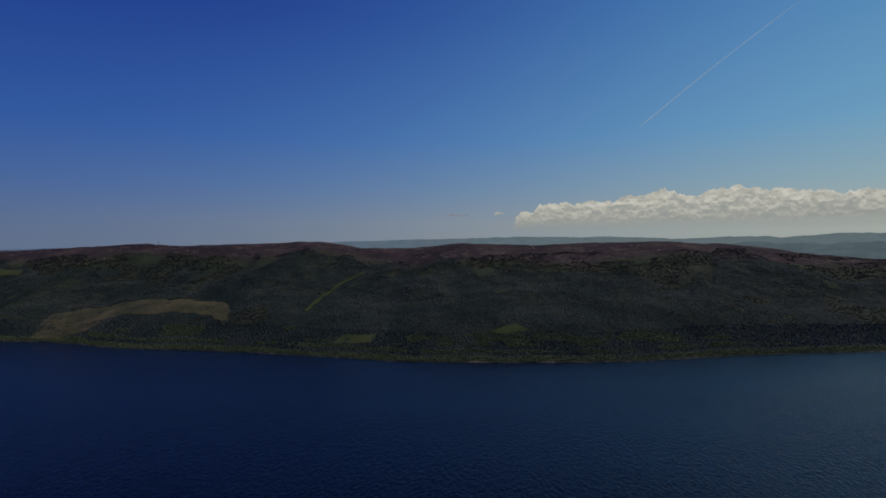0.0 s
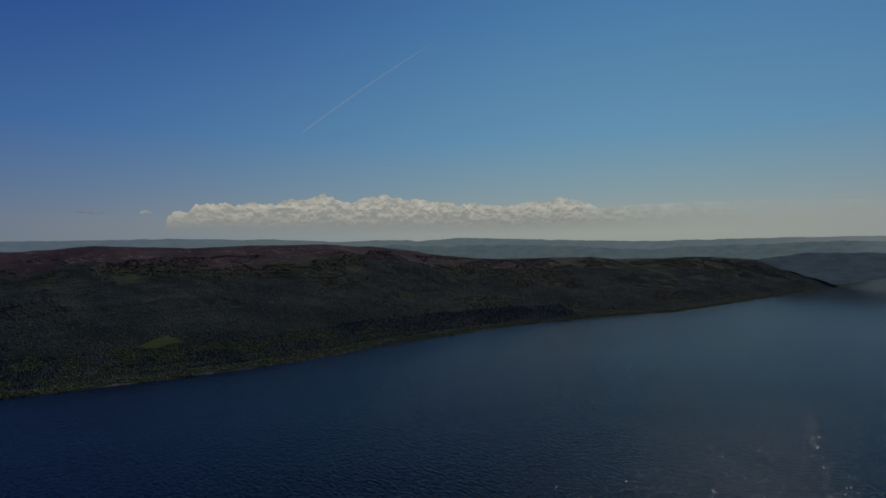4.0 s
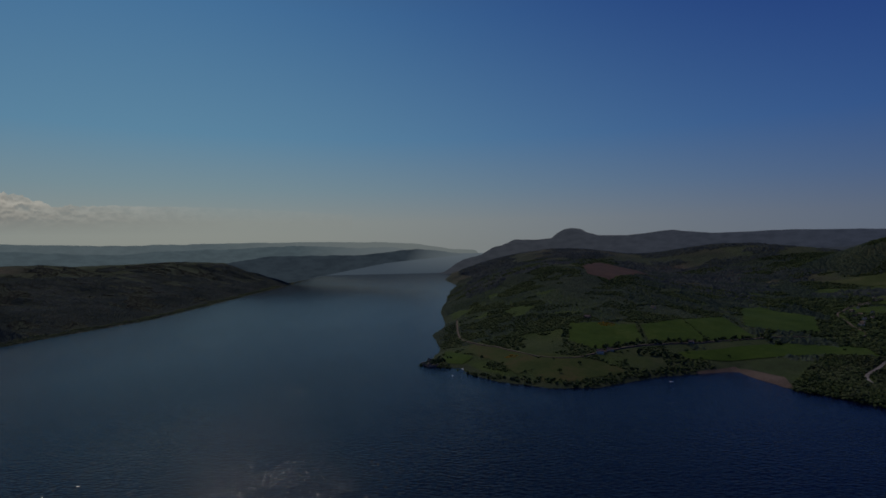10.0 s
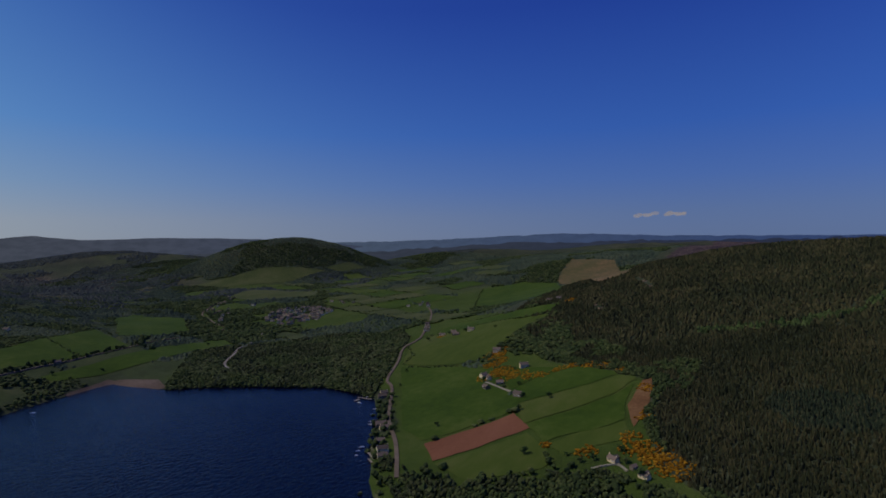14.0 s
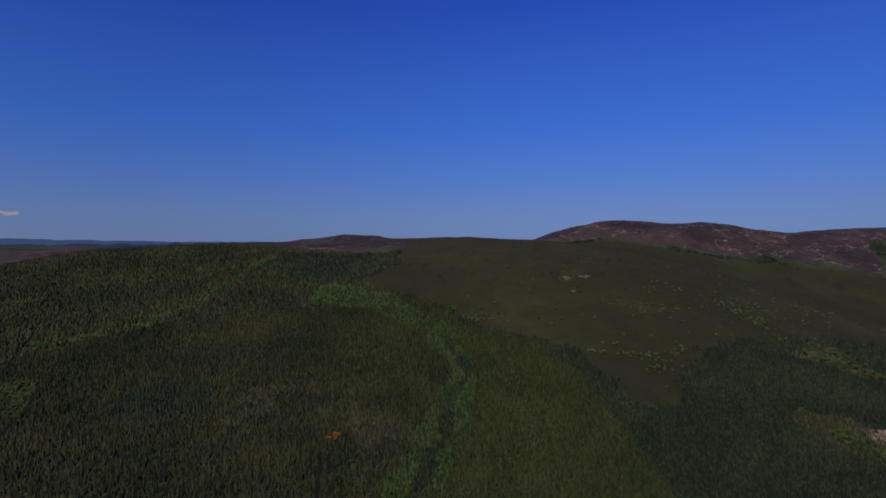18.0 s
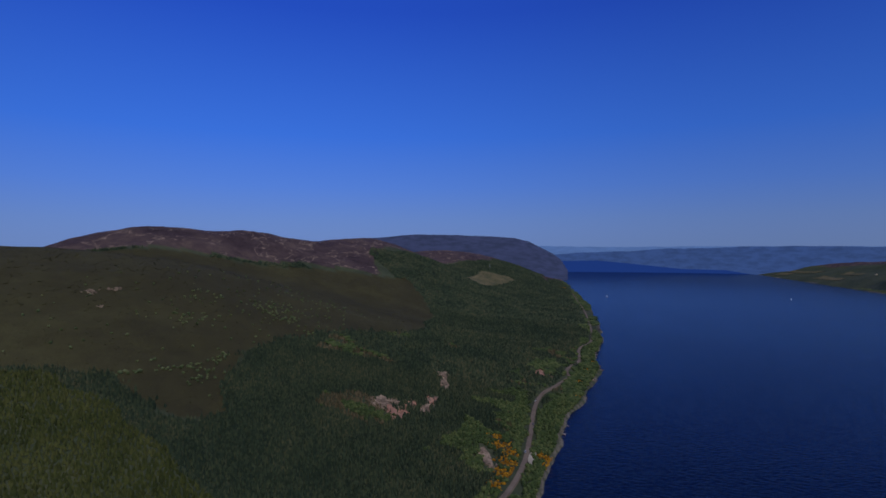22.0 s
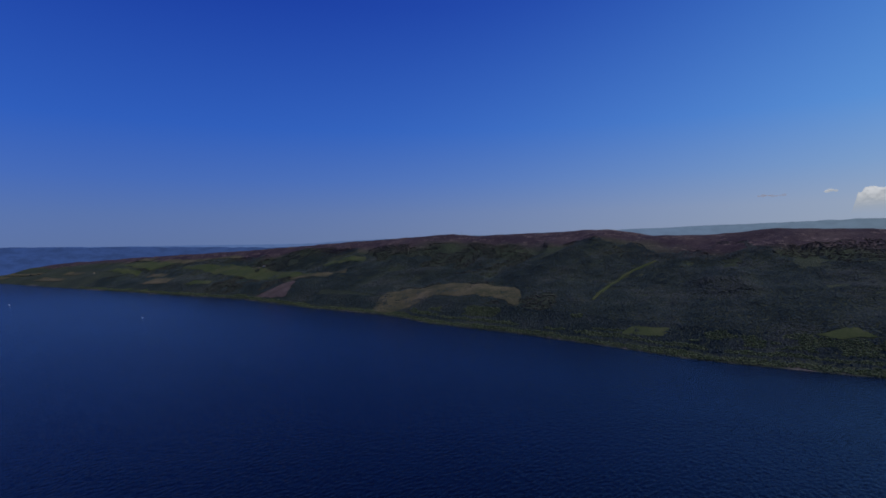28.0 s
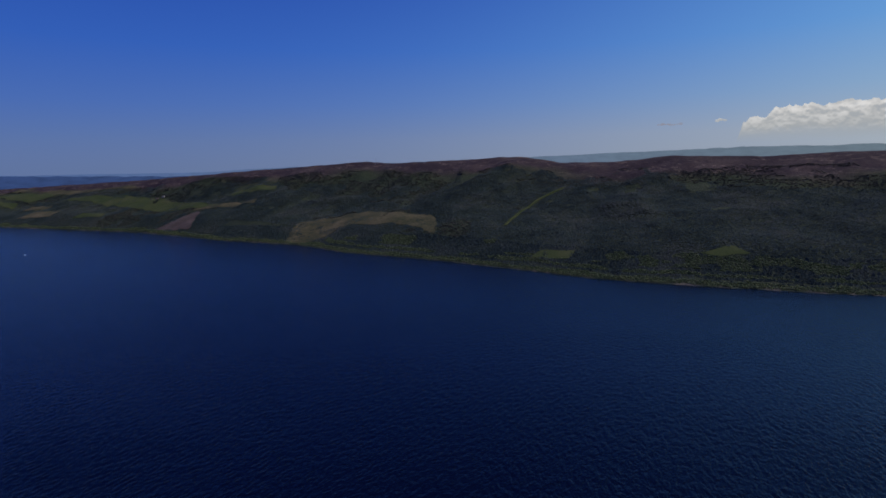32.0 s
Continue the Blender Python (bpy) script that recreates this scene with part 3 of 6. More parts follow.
def far_ridge(name, dist, tops, mat, rough, seed, label, foot=None, deep=260, taper=True):
    """A ridge on the skyline: azimuth and height of its crest, with slopes down to its foot."""
    az = np.arange(tops[0][0], tops[-1][0] + 0.01, 0.12)
    top = np.interp(az, [p[0] for p in tops], [p[1] for p in tops])
    top = top + rough * fbm(az * 60, az * 0 + seed, 70, 4, seed)
    low = np.interp(az, [p[0] for p in foot], [p[1] for p in foot]) if foot else az * 0 - 3.0
    ends = np.minimum(1, np.minimum(az - az[0], az[-1] - az) / 2.0 + 0.02) if taper else 1.0
    rows = []
    for k, (back, f) in enumerate(((-1.0, 0.0), (-0.65, 0.45), (-0.35, 0.8), (-0.1, 0.97), (0, 1.0), (0.15, 0.93))):
        r = dist + back * deep + 18 * fbm(az * 60, az * 0 + k * 40, 90, 3, seed + 1) * (0 < f < 1)
        z = low + np.maximum(top - low, 0.5) * ends * f
        rows.append(np.stack([r * np.sin(np.radians(az)), r * np.cos(np.radians(az)), z], 1))
    n = len(az)
    i, j = np.meshgrid(np.arange(len(rows) - 1), np.arange(n - 1), indexing="ij")
    i, j = i.ravel(), j.ravel()
    q = np.stack([i * n + j, i * n + j + 1, (i + 1) * n + j + 1, (i + 1) * n + j], 1)
    return tagged(new(name, quads_mesh(name, np.concatenate(rows), q, mat)), label, "hills", kind="structure")


# far water as upright backdrop sheets, haze painted into their glow
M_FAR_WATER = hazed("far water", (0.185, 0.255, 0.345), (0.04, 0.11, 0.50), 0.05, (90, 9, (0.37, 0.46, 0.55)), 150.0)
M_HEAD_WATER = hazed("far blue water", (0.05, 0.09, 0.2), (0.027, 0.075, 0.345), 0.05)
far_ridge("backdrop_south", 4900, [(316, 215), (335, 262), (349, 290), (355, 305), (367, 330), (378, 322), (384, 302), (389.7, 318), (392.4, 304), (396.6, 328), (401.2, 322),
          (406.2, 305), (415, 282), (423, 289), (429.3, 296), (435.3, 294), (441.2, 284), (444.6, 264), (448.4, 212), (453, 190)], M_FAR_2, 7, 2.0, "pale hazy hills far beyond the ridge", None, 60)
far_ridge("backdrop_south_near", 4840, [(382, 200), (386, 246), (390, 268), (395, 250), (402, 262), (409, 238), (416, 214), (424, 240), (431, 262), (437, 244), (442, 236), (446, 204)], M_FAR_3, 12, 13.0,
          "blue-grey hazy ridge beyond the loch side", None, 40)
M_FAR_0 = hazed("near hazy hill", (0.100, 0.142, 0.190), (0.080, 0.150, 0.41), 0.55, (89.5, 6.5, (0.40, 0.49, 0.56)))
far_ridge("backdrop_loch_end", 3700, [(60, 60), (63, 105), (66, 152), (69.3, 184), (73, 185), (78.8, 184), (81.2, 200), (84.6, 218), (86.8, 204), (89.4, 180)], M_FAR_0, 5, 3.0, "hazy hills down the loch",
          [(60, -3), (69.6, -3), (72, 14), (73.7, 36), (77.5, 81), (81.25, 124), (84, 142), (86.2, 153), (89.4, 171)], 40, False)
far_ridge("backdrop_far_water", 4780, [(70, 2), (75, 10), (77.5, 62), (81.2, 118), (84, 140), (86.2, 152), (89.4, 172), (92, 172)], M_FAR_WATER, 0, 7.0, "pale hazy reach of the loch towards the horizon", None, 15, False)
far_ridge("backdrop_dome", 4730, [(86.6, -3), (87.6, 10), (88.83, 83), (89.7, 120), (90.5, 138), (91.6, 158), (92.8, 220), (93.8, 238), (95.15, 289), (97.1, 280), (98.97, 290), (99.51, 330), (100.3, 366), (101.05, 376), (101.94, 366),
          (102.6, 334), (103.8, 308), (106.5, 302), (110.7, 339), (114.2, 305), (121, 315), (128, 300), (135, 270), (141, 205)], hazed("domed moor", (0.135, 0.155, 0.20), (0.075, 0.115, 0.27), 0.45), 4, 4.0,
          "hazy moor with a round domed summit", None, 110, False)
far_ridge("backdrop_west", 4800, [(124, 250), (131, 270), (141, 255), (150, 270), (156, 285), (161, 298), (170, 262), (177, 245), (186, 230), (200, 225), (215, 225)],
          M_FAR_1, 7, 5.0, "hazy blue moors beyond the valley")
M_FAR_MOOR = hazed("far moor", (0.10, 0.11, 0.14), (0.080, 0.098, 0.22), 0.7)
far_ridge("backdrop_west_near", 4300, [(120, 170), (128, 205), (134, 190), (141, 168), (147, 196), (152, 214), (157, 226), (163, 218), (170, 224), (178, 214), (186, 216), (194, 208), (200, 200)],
          hazed("hazed blue moor", (0.12, 0.14, 0.17), (0.048, 0.065, 0.135), 0.45), 14, 12.0, "blue-grey hazy wooded ridges up the valley", None, 500)
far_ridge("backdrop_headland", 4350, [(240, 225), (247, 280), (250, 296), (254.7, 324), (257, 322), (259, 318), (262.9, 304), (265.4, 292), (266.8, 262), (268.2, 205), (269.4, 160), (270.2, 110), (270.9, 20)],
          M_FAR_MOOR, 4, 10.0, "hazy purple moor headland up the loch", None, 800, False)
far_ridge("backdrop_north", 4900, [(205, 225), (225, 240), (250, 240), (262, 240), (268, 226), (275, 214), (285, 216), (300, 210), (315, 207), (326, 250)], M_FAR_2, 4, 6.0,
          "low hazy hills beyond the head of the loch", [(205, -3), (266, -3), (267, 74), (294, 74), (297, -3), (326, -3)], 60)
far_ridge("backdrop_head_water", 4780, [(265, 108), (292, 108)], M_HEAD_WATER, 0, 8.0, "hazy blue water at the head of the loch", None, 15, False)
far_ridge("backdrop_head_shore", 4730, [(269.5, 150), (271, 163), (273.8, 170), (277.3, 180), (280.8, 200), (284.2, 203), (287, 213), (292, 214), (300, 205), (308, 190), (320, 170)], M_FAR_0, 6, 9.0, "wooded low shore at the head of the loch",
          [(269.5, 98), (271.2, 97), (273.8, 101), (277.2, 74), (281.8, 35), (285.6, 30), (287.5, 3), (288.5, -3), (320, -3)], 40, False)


# ---- clouds and a vapour trail ----
def airy(name, col, strength, cover):
    """Cloud: vapour with its sunlight put into the glow, thin where its cover is low."""
    m = glow(name, col, strength)
    t = m.node_tree
    em, out = t.nodes["Emission"], t.nodes["Material Output"]
    clear = t.nodes.new("ShaderNodeBsdfTransparent")
    mx = t.nodes.new("ShaderNodeMixShader")
    t.links.new(cover(t), mx.inputs[0])
    t.links.new(clear.outputs[0], mx.inputs[1])
    t.links.new(em.outputs[0], mx.inputs[2])
    t.links.new(mx.outputs[0], out.inputs[0])
    return m


def cloud_col(t):
    g = t.nodes.new("ShaderNodeNewGeometry")
    s = t.nodes.new("ShaderNodeSeparateXYZ")
    t.links.new(g.outputs["Normal"], s.inputs[0])
    p = t.nodes.new("ShaderNodeSeparateXYZ")
    t.links.new(g.outputs["Position"], p.inputs[0])
    n = noise_tex(t, 0.012, 6, 0.62)
    # sunlit tops and a haze-paled base, both painted into the emission
    k = mth(t, "ADD", mth(t, "MULTIPLY", s.outputs[2], 0.30), mth(t, "MULTIPLY", n, 0.8))
    body = ramp(t, k, [(0.22, (0.86, 0.90, 0.90)), (0.46, (1.10, 1.09, 1.02)), (0.72, (1.62, 1.57, 1.44))])
    low = mth(t, "DIVIDE", mth(t, "SUBTRACT", p.outputs[2], 400.0), 190.0, True)
    return mixc(t, low, (0.80, 0.84, 0.82), body)


def bank_cover(t):
    g = t.nodes.new("ShaderNodeNewGeometry")
    p = t.nodes.new("ShaderNodeSeparateXYZ")
    t.links.new(g.outputs["Position"], p.inputs[0])
    n = noise_tex(t, 0.009, 5, 0.6, (1, 1, 2.2))
    base_ = mth(t, "DIVIDE", mth(t, "SUBTRACT", p.outputs[2], 355.0), 120.0, True)
    # it thins out to a hazy veil down the loch
    east = mth(t, "DIVIDE", mth(t, "SUBTRACT", 4330.0, p.outputs[0]), 900.0, True)
    a_ = mth(t, "MULTIPLY", mth(t, "MULTIPLY", base_, mth(t, "ADD", 0.12, mth(t, "MULTIPLY", east, 0.88))), mth(t, "ADD", 0.55, n), True)
    return a_


M_CLOUD = airy("cumulus", cloud_col, 1.0, bank_cover)
M_PUFF = airy("small cumulus", cloud_col, 1.0, lambda t: ramp(t, noise_tex(t, 0.02, 4, 0.6), [(0.3, (0.25, 0.25, 0.25)), (0.6, (0.9, 0.9, 0.9))]))
M_WISP = airy("thin cloud", (0.60, 0.57, 0.63), 1.0, lambda t: ramp(t, noise_tex(t, 0.016, 4, 0.6), [(0.35, (0.1, 0.1, 0.1)), (0.65, (0.6, 0.6, 0.6))]))
M_TRAIL = glow("vapour trail", (0.62, 0.85, 1.15))


def cloud(name, puffs, mat, label, seed):
    """Small heaped puffs; each puff: azimuth, height, radius, distance."""
    bm = bmesh.new()
    for az_, z_, rad, dist in puffs:
        c = Vector((dist * math.sin(radians(az_)), dist * math.cos(radians(az_)), z_))
        vs = bmesh.ops.create_icosphere(bm, subdivisions=2, radius=rad, matrix=Matrix.Translation(c) @ Matrix.Diagonal((1.35, 1.35, 0.7, 1)))["verts"]
        for v in vs:
            d = (v.co - c).normalized()
            k = noise.fractal(v.co * 0.03 + Vector((seed, 0, 0)), 0.9, 2.1, 4)
            v.co += d * rad * 0.5 * k
    for f_ in bm.faces:
        f_.smooth = True
    me = bpy.data.meshes.new(name)
    bm.to_mesh(me)
    bm.free()
    me.materials.append(mat)
    return tagged(new(name, me), label, "cloud", kind="structure")


def cloud_bank(name, tops, mat, label):
    """A long bank: a flat base and heaped, cauliflower tops, bulging towards the loch."""
    az = np.arange(tops[0][0], tops[-1][0], 0.08)
    f = np.linspace(0, 1, 46)
    A, Fv = np.meshgrid(az, f, indexing="ij")
    top = np.interp(az, [p[0] for p in tops], [p[1] for p in tops])
    heap = (1 - 2.2 * np.abs(fbm(az * 60, az * 0, 95, 2, 41.0))) * 22 + (1 - 2 * np.abs(fbm(az * 60, az * 0, 34, 2, 42.0))) * 15 + fbm(az * 60, az * 0, 12, 2, 43.0) * 8
    ends = np.clip((az - az[0]) / 0.5, 0.05, 1) ** 0.5
    calm = np.clip((60 - az) / 10, 0.25, 1)
    top = 340 + (top - 340 + (heap - 8) * calm) * ends
    Z = 340 + (top[:, None] - 340) * Fv
    # billows: rounded lobes at three sizes
    px_, pz_ = A * 80, Z
    lobe = sum(w * (1 - 2.4 * np.abs(fbm(px_, pz_, sc, 2, sd))) for w, sc, sd in ((42, 120, 44.0), (24, 52, 45.0), (11, 24, 46.0)))
    R = 4700 + 90 * Fv ** 2 - lobe * calm[:, None] * np.sin(np.pi * np.clip(Fv * 0.85 + 0.1, 0, 1))
    X, Y = R * np.sin(np.radians(A)), R * np.cos(np.radians(A))
    n, k = len(az), len(f)
    i, j = np.meshgrid(np.arange(n - 1), np.arange(k - 1), indexing="ij")
    i, j = i.ravel(), j.ravel()
    q = np.stack([i * k + j, (i + 1) * k + j, (i + 1) * k + j + 1, i * k + j + 1], 1)
    return tagged(new(name, quads_mesh(name, np.stack([X.ravel(), Y.ravel(), Z.ravel()], 1), q[:, ::-1], mat)), label, "cloud", kind="structure")


cloud_bank("cloud_bank", [(7.3, 430), (7.8, 505), (8.3, 530), (8.9, 560), (9.5, 545), (10.2, 590), (11.2, 604), (14, 616), (16.3, 628), (19.6, 650), (22.6, 696), (25, 632), (28.2, 700), (31.4, 684), (34.8, 632), (39, 622), (42.1, 606), (45, 632), (48, 660), (51.4, 575),
           (54, 580), (63, 590), (72, 560), (78, 520)], M_CLOUD, "long bank of white cumulus above hazy hills")
cloud("small_cloud", [(5.7, 520, 13, 4600), (6.0, 528, 16, 4600), (6.3, 522, 12, 4590)], M_PUFF, "small white puff of cloud", 4)
cloud("small_cloud", [(0.6 + 0.28 * k, 510 + 3 * math.sin(k), 9 + 3 * math.sin(k * 2), 4600) for k in range(8)], M_WISP, "thin pale wisp of cloud", 5)
cloud("small_cloud", [(168.2 + 0.22 * k, 418 + 7 * math.sin(k * 0.8) + 2 * k, 16 + 6 * math.sin(k * 1.7), 4600) for k in range(9)], M_WISP, "thin pinkish wisp of cloud", 6)
cloud("small_cloud", [(171.0 + 0.2 * k, 420 + 8 * math.sin(k * 0.7) + 2 * k, 17 + 6 * math.sin(k * 1.3), 4600) for k in range(9)], M_WISP, "thin pinkish wisp of cloud", 7)

bm = bmesh.new()
ring_old = None
for k in range(61):
    s = k / 60
    az_, el_ = 20.3 + 14.2 * s, 0.214 + 0.178 * s + 0.006 * math.sin(math.pi * s)
    c = Vector((4500 * math.sin(radians(az_)), 4500 * math.cos(radians(az_)), 220 + 4500 * el_))
    wob = 2.2 * noise.noise(Vector((k * 0.7, 0, 0)))
    rad = (3.6 - 1.8 * s) * (1 + 0.5 * noise.noise(Vector((k * 0.9, 3, 0)))) * min(1, 0.25 + k * 0.3) * min(1, (60 - k) * 0.08 + 0.1)
    ring = [bm.verts.new(c + Vector((math.cos(a_) * rad, 0, math.sin(a_) * rad + wob))) for a_ in (0, 1.05, 2.09, 3.14, 4.19, 5.24)]
    if ring_old:
        for i in range(6):
            bm.faces.new((ring_old[i], ring_old[(i + 1) % 6], ring[(i + 1) % 6], ring[i]))
    ring_old = ring
me = bpy.data.meshes.new("vapour_trail")
bm.to_mesh(me)
bm.free()
me.materials.append(M_TRAIL)
tagged(new("vapour_trail", me), "thin white vapour trail across the blue sky", "vapour trail", kind="structure")

# ---- helpers for things ----
def part(name, bm, mat, parent=None, label="", kind=""):
    """Links a bmesh as one mesh object under a thing or under a part."""
    me = bpy.data.meshes.new(name)
    bm.to_mesh(me)
    bm.free()
    me.materials.append(mat)
    ob = new(name, me)
    ob.parent = parent
    return tagged(ob, label, kind=kind)


def again(name, like, parent, place, turn=0.0):
    """Another part on the same mesh."""
    ob = new(name, like.data)
    ob.parent = parent
    ob.location, ob.rotation_euler = place, (0, 0, turn)
    return ob


def base(name, place, turn, label, category, group=""):
    ob = new(name)
    ob.location, ob.rotation_euler = place, (0, 0, turn)
    ob.empty_display_size = 1.0
    return tagged(ob, label, category, group)


def add_box(bm, x0, x1, y0, y1, z0, z1, bevel=0.0):
    r = bmesh.ops.create_cube(bm, size=1.0, matrix=Matrix.Translation(((x0 + x1) / 2, (y0 + y1) / 2, (z0 + z1) / 2)) @ Matrix.Diagonal((x1 - x0, y1 - y0, z1 - z0, 1)))
    if bevel:
        es = list({e for v in r["verts"] for e in v.link_edges})
        bmesh.ops.bevel(bm, geom=es, offset=bevel, segments=1, affect="EDGES")
    return bm


def boxes(*dims, bevel=0.0):
    bm = bmesh.new()
    for d in dims:
        add_box(bm, *d, bevel=bevel)
    return bm


def prism(section, length):
    """A section in y, z drawn out along x, centred."""
    bm = bmesh.new()
    a = [bm.verts.new((-length / 2, y, z)) for y, z in section]
    b = [bm.verts.new((length / 2, y, z)) for y, z in section]
    n = len(section)
    for i in range(n):
        bm.faces.new((a[i], a[(i + 1) % n], b[(i + 1) % n], b[i]))
    bm.faces.new(a[::-1])
    bm.faces.new(b)
    bmesh.ops.recalc_face_normals(bm, faces=bm.faces)
    return bm


def tube(bm, p, q, r0, r1, sides=6):
    p, q = Vector(p), Vector(q)
    m = Matrix.Translation((p + q) / 2) @ (q - p).to_track_quat("Z", "Y").to_matrix().to_4x4()
    bmesh.ops.create_cone(bm, cap_ends=True, segments=sides, radius1=r0, radius2=r1, depth=(q - p).length, matrix=m)
    return bm


# ---- fields, clearings and roads, laid over the hills ----
def rounded(line, steps=6, closed=False):
    """A curve through the corners of a line."""
    p = [Vector(q) for q in line]
    n, out = len(p), []
    for i in range(n if closed else n - 1):
        if closed:
            a, b, c, d = p[i - 1], p[i], p[(i + 1) % n], p[(i + 2) % n]
        else:
            a, b, c, d = p[max(i - 1, 0)], p[i], p[i + 1], p[min(i + 2, n - 1)]
        for k in range(steps):
            s = k / steps
            out.append(0.5 * (2 * b + (c - a) * s + (2 * a - 5 * b + 4 * c - d) * s * s + (3 * b - a - 3 * c + d) * s ** 3))
    if not closed:
        out.append(p[-1])
    return out


def patch(name, corners, mat, label, lift=None, soft=0.35, cell=None, category="field"):
    """A plot of ground with its own cover, following the slope."""
    c = [Vector(p) for p in corners]
    mid = sum(c, Vector((0, 0))) / len(c)
    far = mid.length
    lift = lift if lift is not None else 0.25 + far * 0.0006
    # sides wander a little, corners stay
    raw = []
    for i, p in enumerate(c):
        q = c[(i + 1) % len(c)]
        n = max(2, int((q - p).length / 12))
        t = (q - p).normalized()
        for k in range(n):
            w = p.lerp(q, k / n)
            raw.append((w.x, w.y, -t.y, t.x, math.sin(math.pi * k / n)))
    raw = np.array(raw)
    off = soft * 6 * fbm(raw[:, 0], raw[:, 1], 28, 3, 21.0) * raw[:, 4]
    pts = [(float(a), float(b)) for a, b in zip(raw[:, 0] + raw[:, 2] * off, raw[:, 1] + raw[:, 3] * off)]
    bm = bmesh.new()
    bm.faces.new([bm.verts.new((x, y, 0)) for x, y in pts])
    bmesh.ops.recalc_face_normals(bm, faces=bm.faces)
    xs, ys = [p[0] for p in pts], [p[1] for p in pts]
    cell = cell or max(10.0, max(max(xs) - min(xs), max(ys) - min(ys)) / 22)
    for axis, lo, hi in ((0, min(xs), max(xs)), (1, min(ys), max(ys))):
        v = math.ceil(lo / cell) * cell
        while v < hi:
            co, no = [0, 0, 0], [0, 0, 0]
            co[axis], no[axis] = v, 1
            bmesh.ops.bisect_plane(bm, geom=bm.verts[:] + bm.edges[:] + bm.faces[:], plane_co=co, plane_no=no)
            v += cell
    bm.verts.ensure_lookup_table()
    z = height(np.array([v.co.x for v in bm.verts]), np.array([v.co.y for v in bm.verts]))
    for v, h in zip(bm.verts, z):
        v.co.z = h + lift
    for f in bm.faces:
        f.smooth = True
        if f.normal.z < 0:
            f.normal_flip()
    bmesh.ops.triangulate(bm, faces=bm.faces[:])
    ob = part(name, bm, mat)
    return tagged(ob, label, category, kind="structure")


def road(name, line, width, mat, label, lift=None, category="road"):
    """A road bed along a curve, cut level across the slope."""
    pts = rounded(line, 8)
    v, q = [], []
    n = len(pts)
    ts = [(pts[min(i + 1, n - 1)] - pts[max(i - 1, 0)]).normalized() for i in range(n)]
    side = np.array([-0.5, 0.0, 0.5]) * width
    zs = height(np.array([[p.x - t.y * s for s in side] for p, t in zip(pts, ts)]).ravel(), np.array([[p.y + t.x * s for s in side] for p, t in zip(pts, ts)]).ravel())
    zs = zs.reshape(-1, 3).max(axis=1)
    for i, p in enumerate(pts):
        t = ts[i]
        z = float(zs[i]) + (lift if lift is not None else 0.5 + p.length * 0.0008)
        for s, dz in ((-0.62, -3.0), (-0.5, 0), (0.5, 0), (0.62, -3.0)):
            v.append((p.x - t.y * s * width, p.y + t.x * s * width, z + dz))
    for i in range(n - 1):
        for k in range(3):
            q.append((i * 4 + k, (i + 1) * 4 + k, (i + 1) * 4 + k + 1, i * 4 + k + 1))
    ob = new(name, quads_mesh(name, np.array(v), np.array(q)[:, ::-1], mat, False))
    return tagged(ob, label, category, kind="structure")


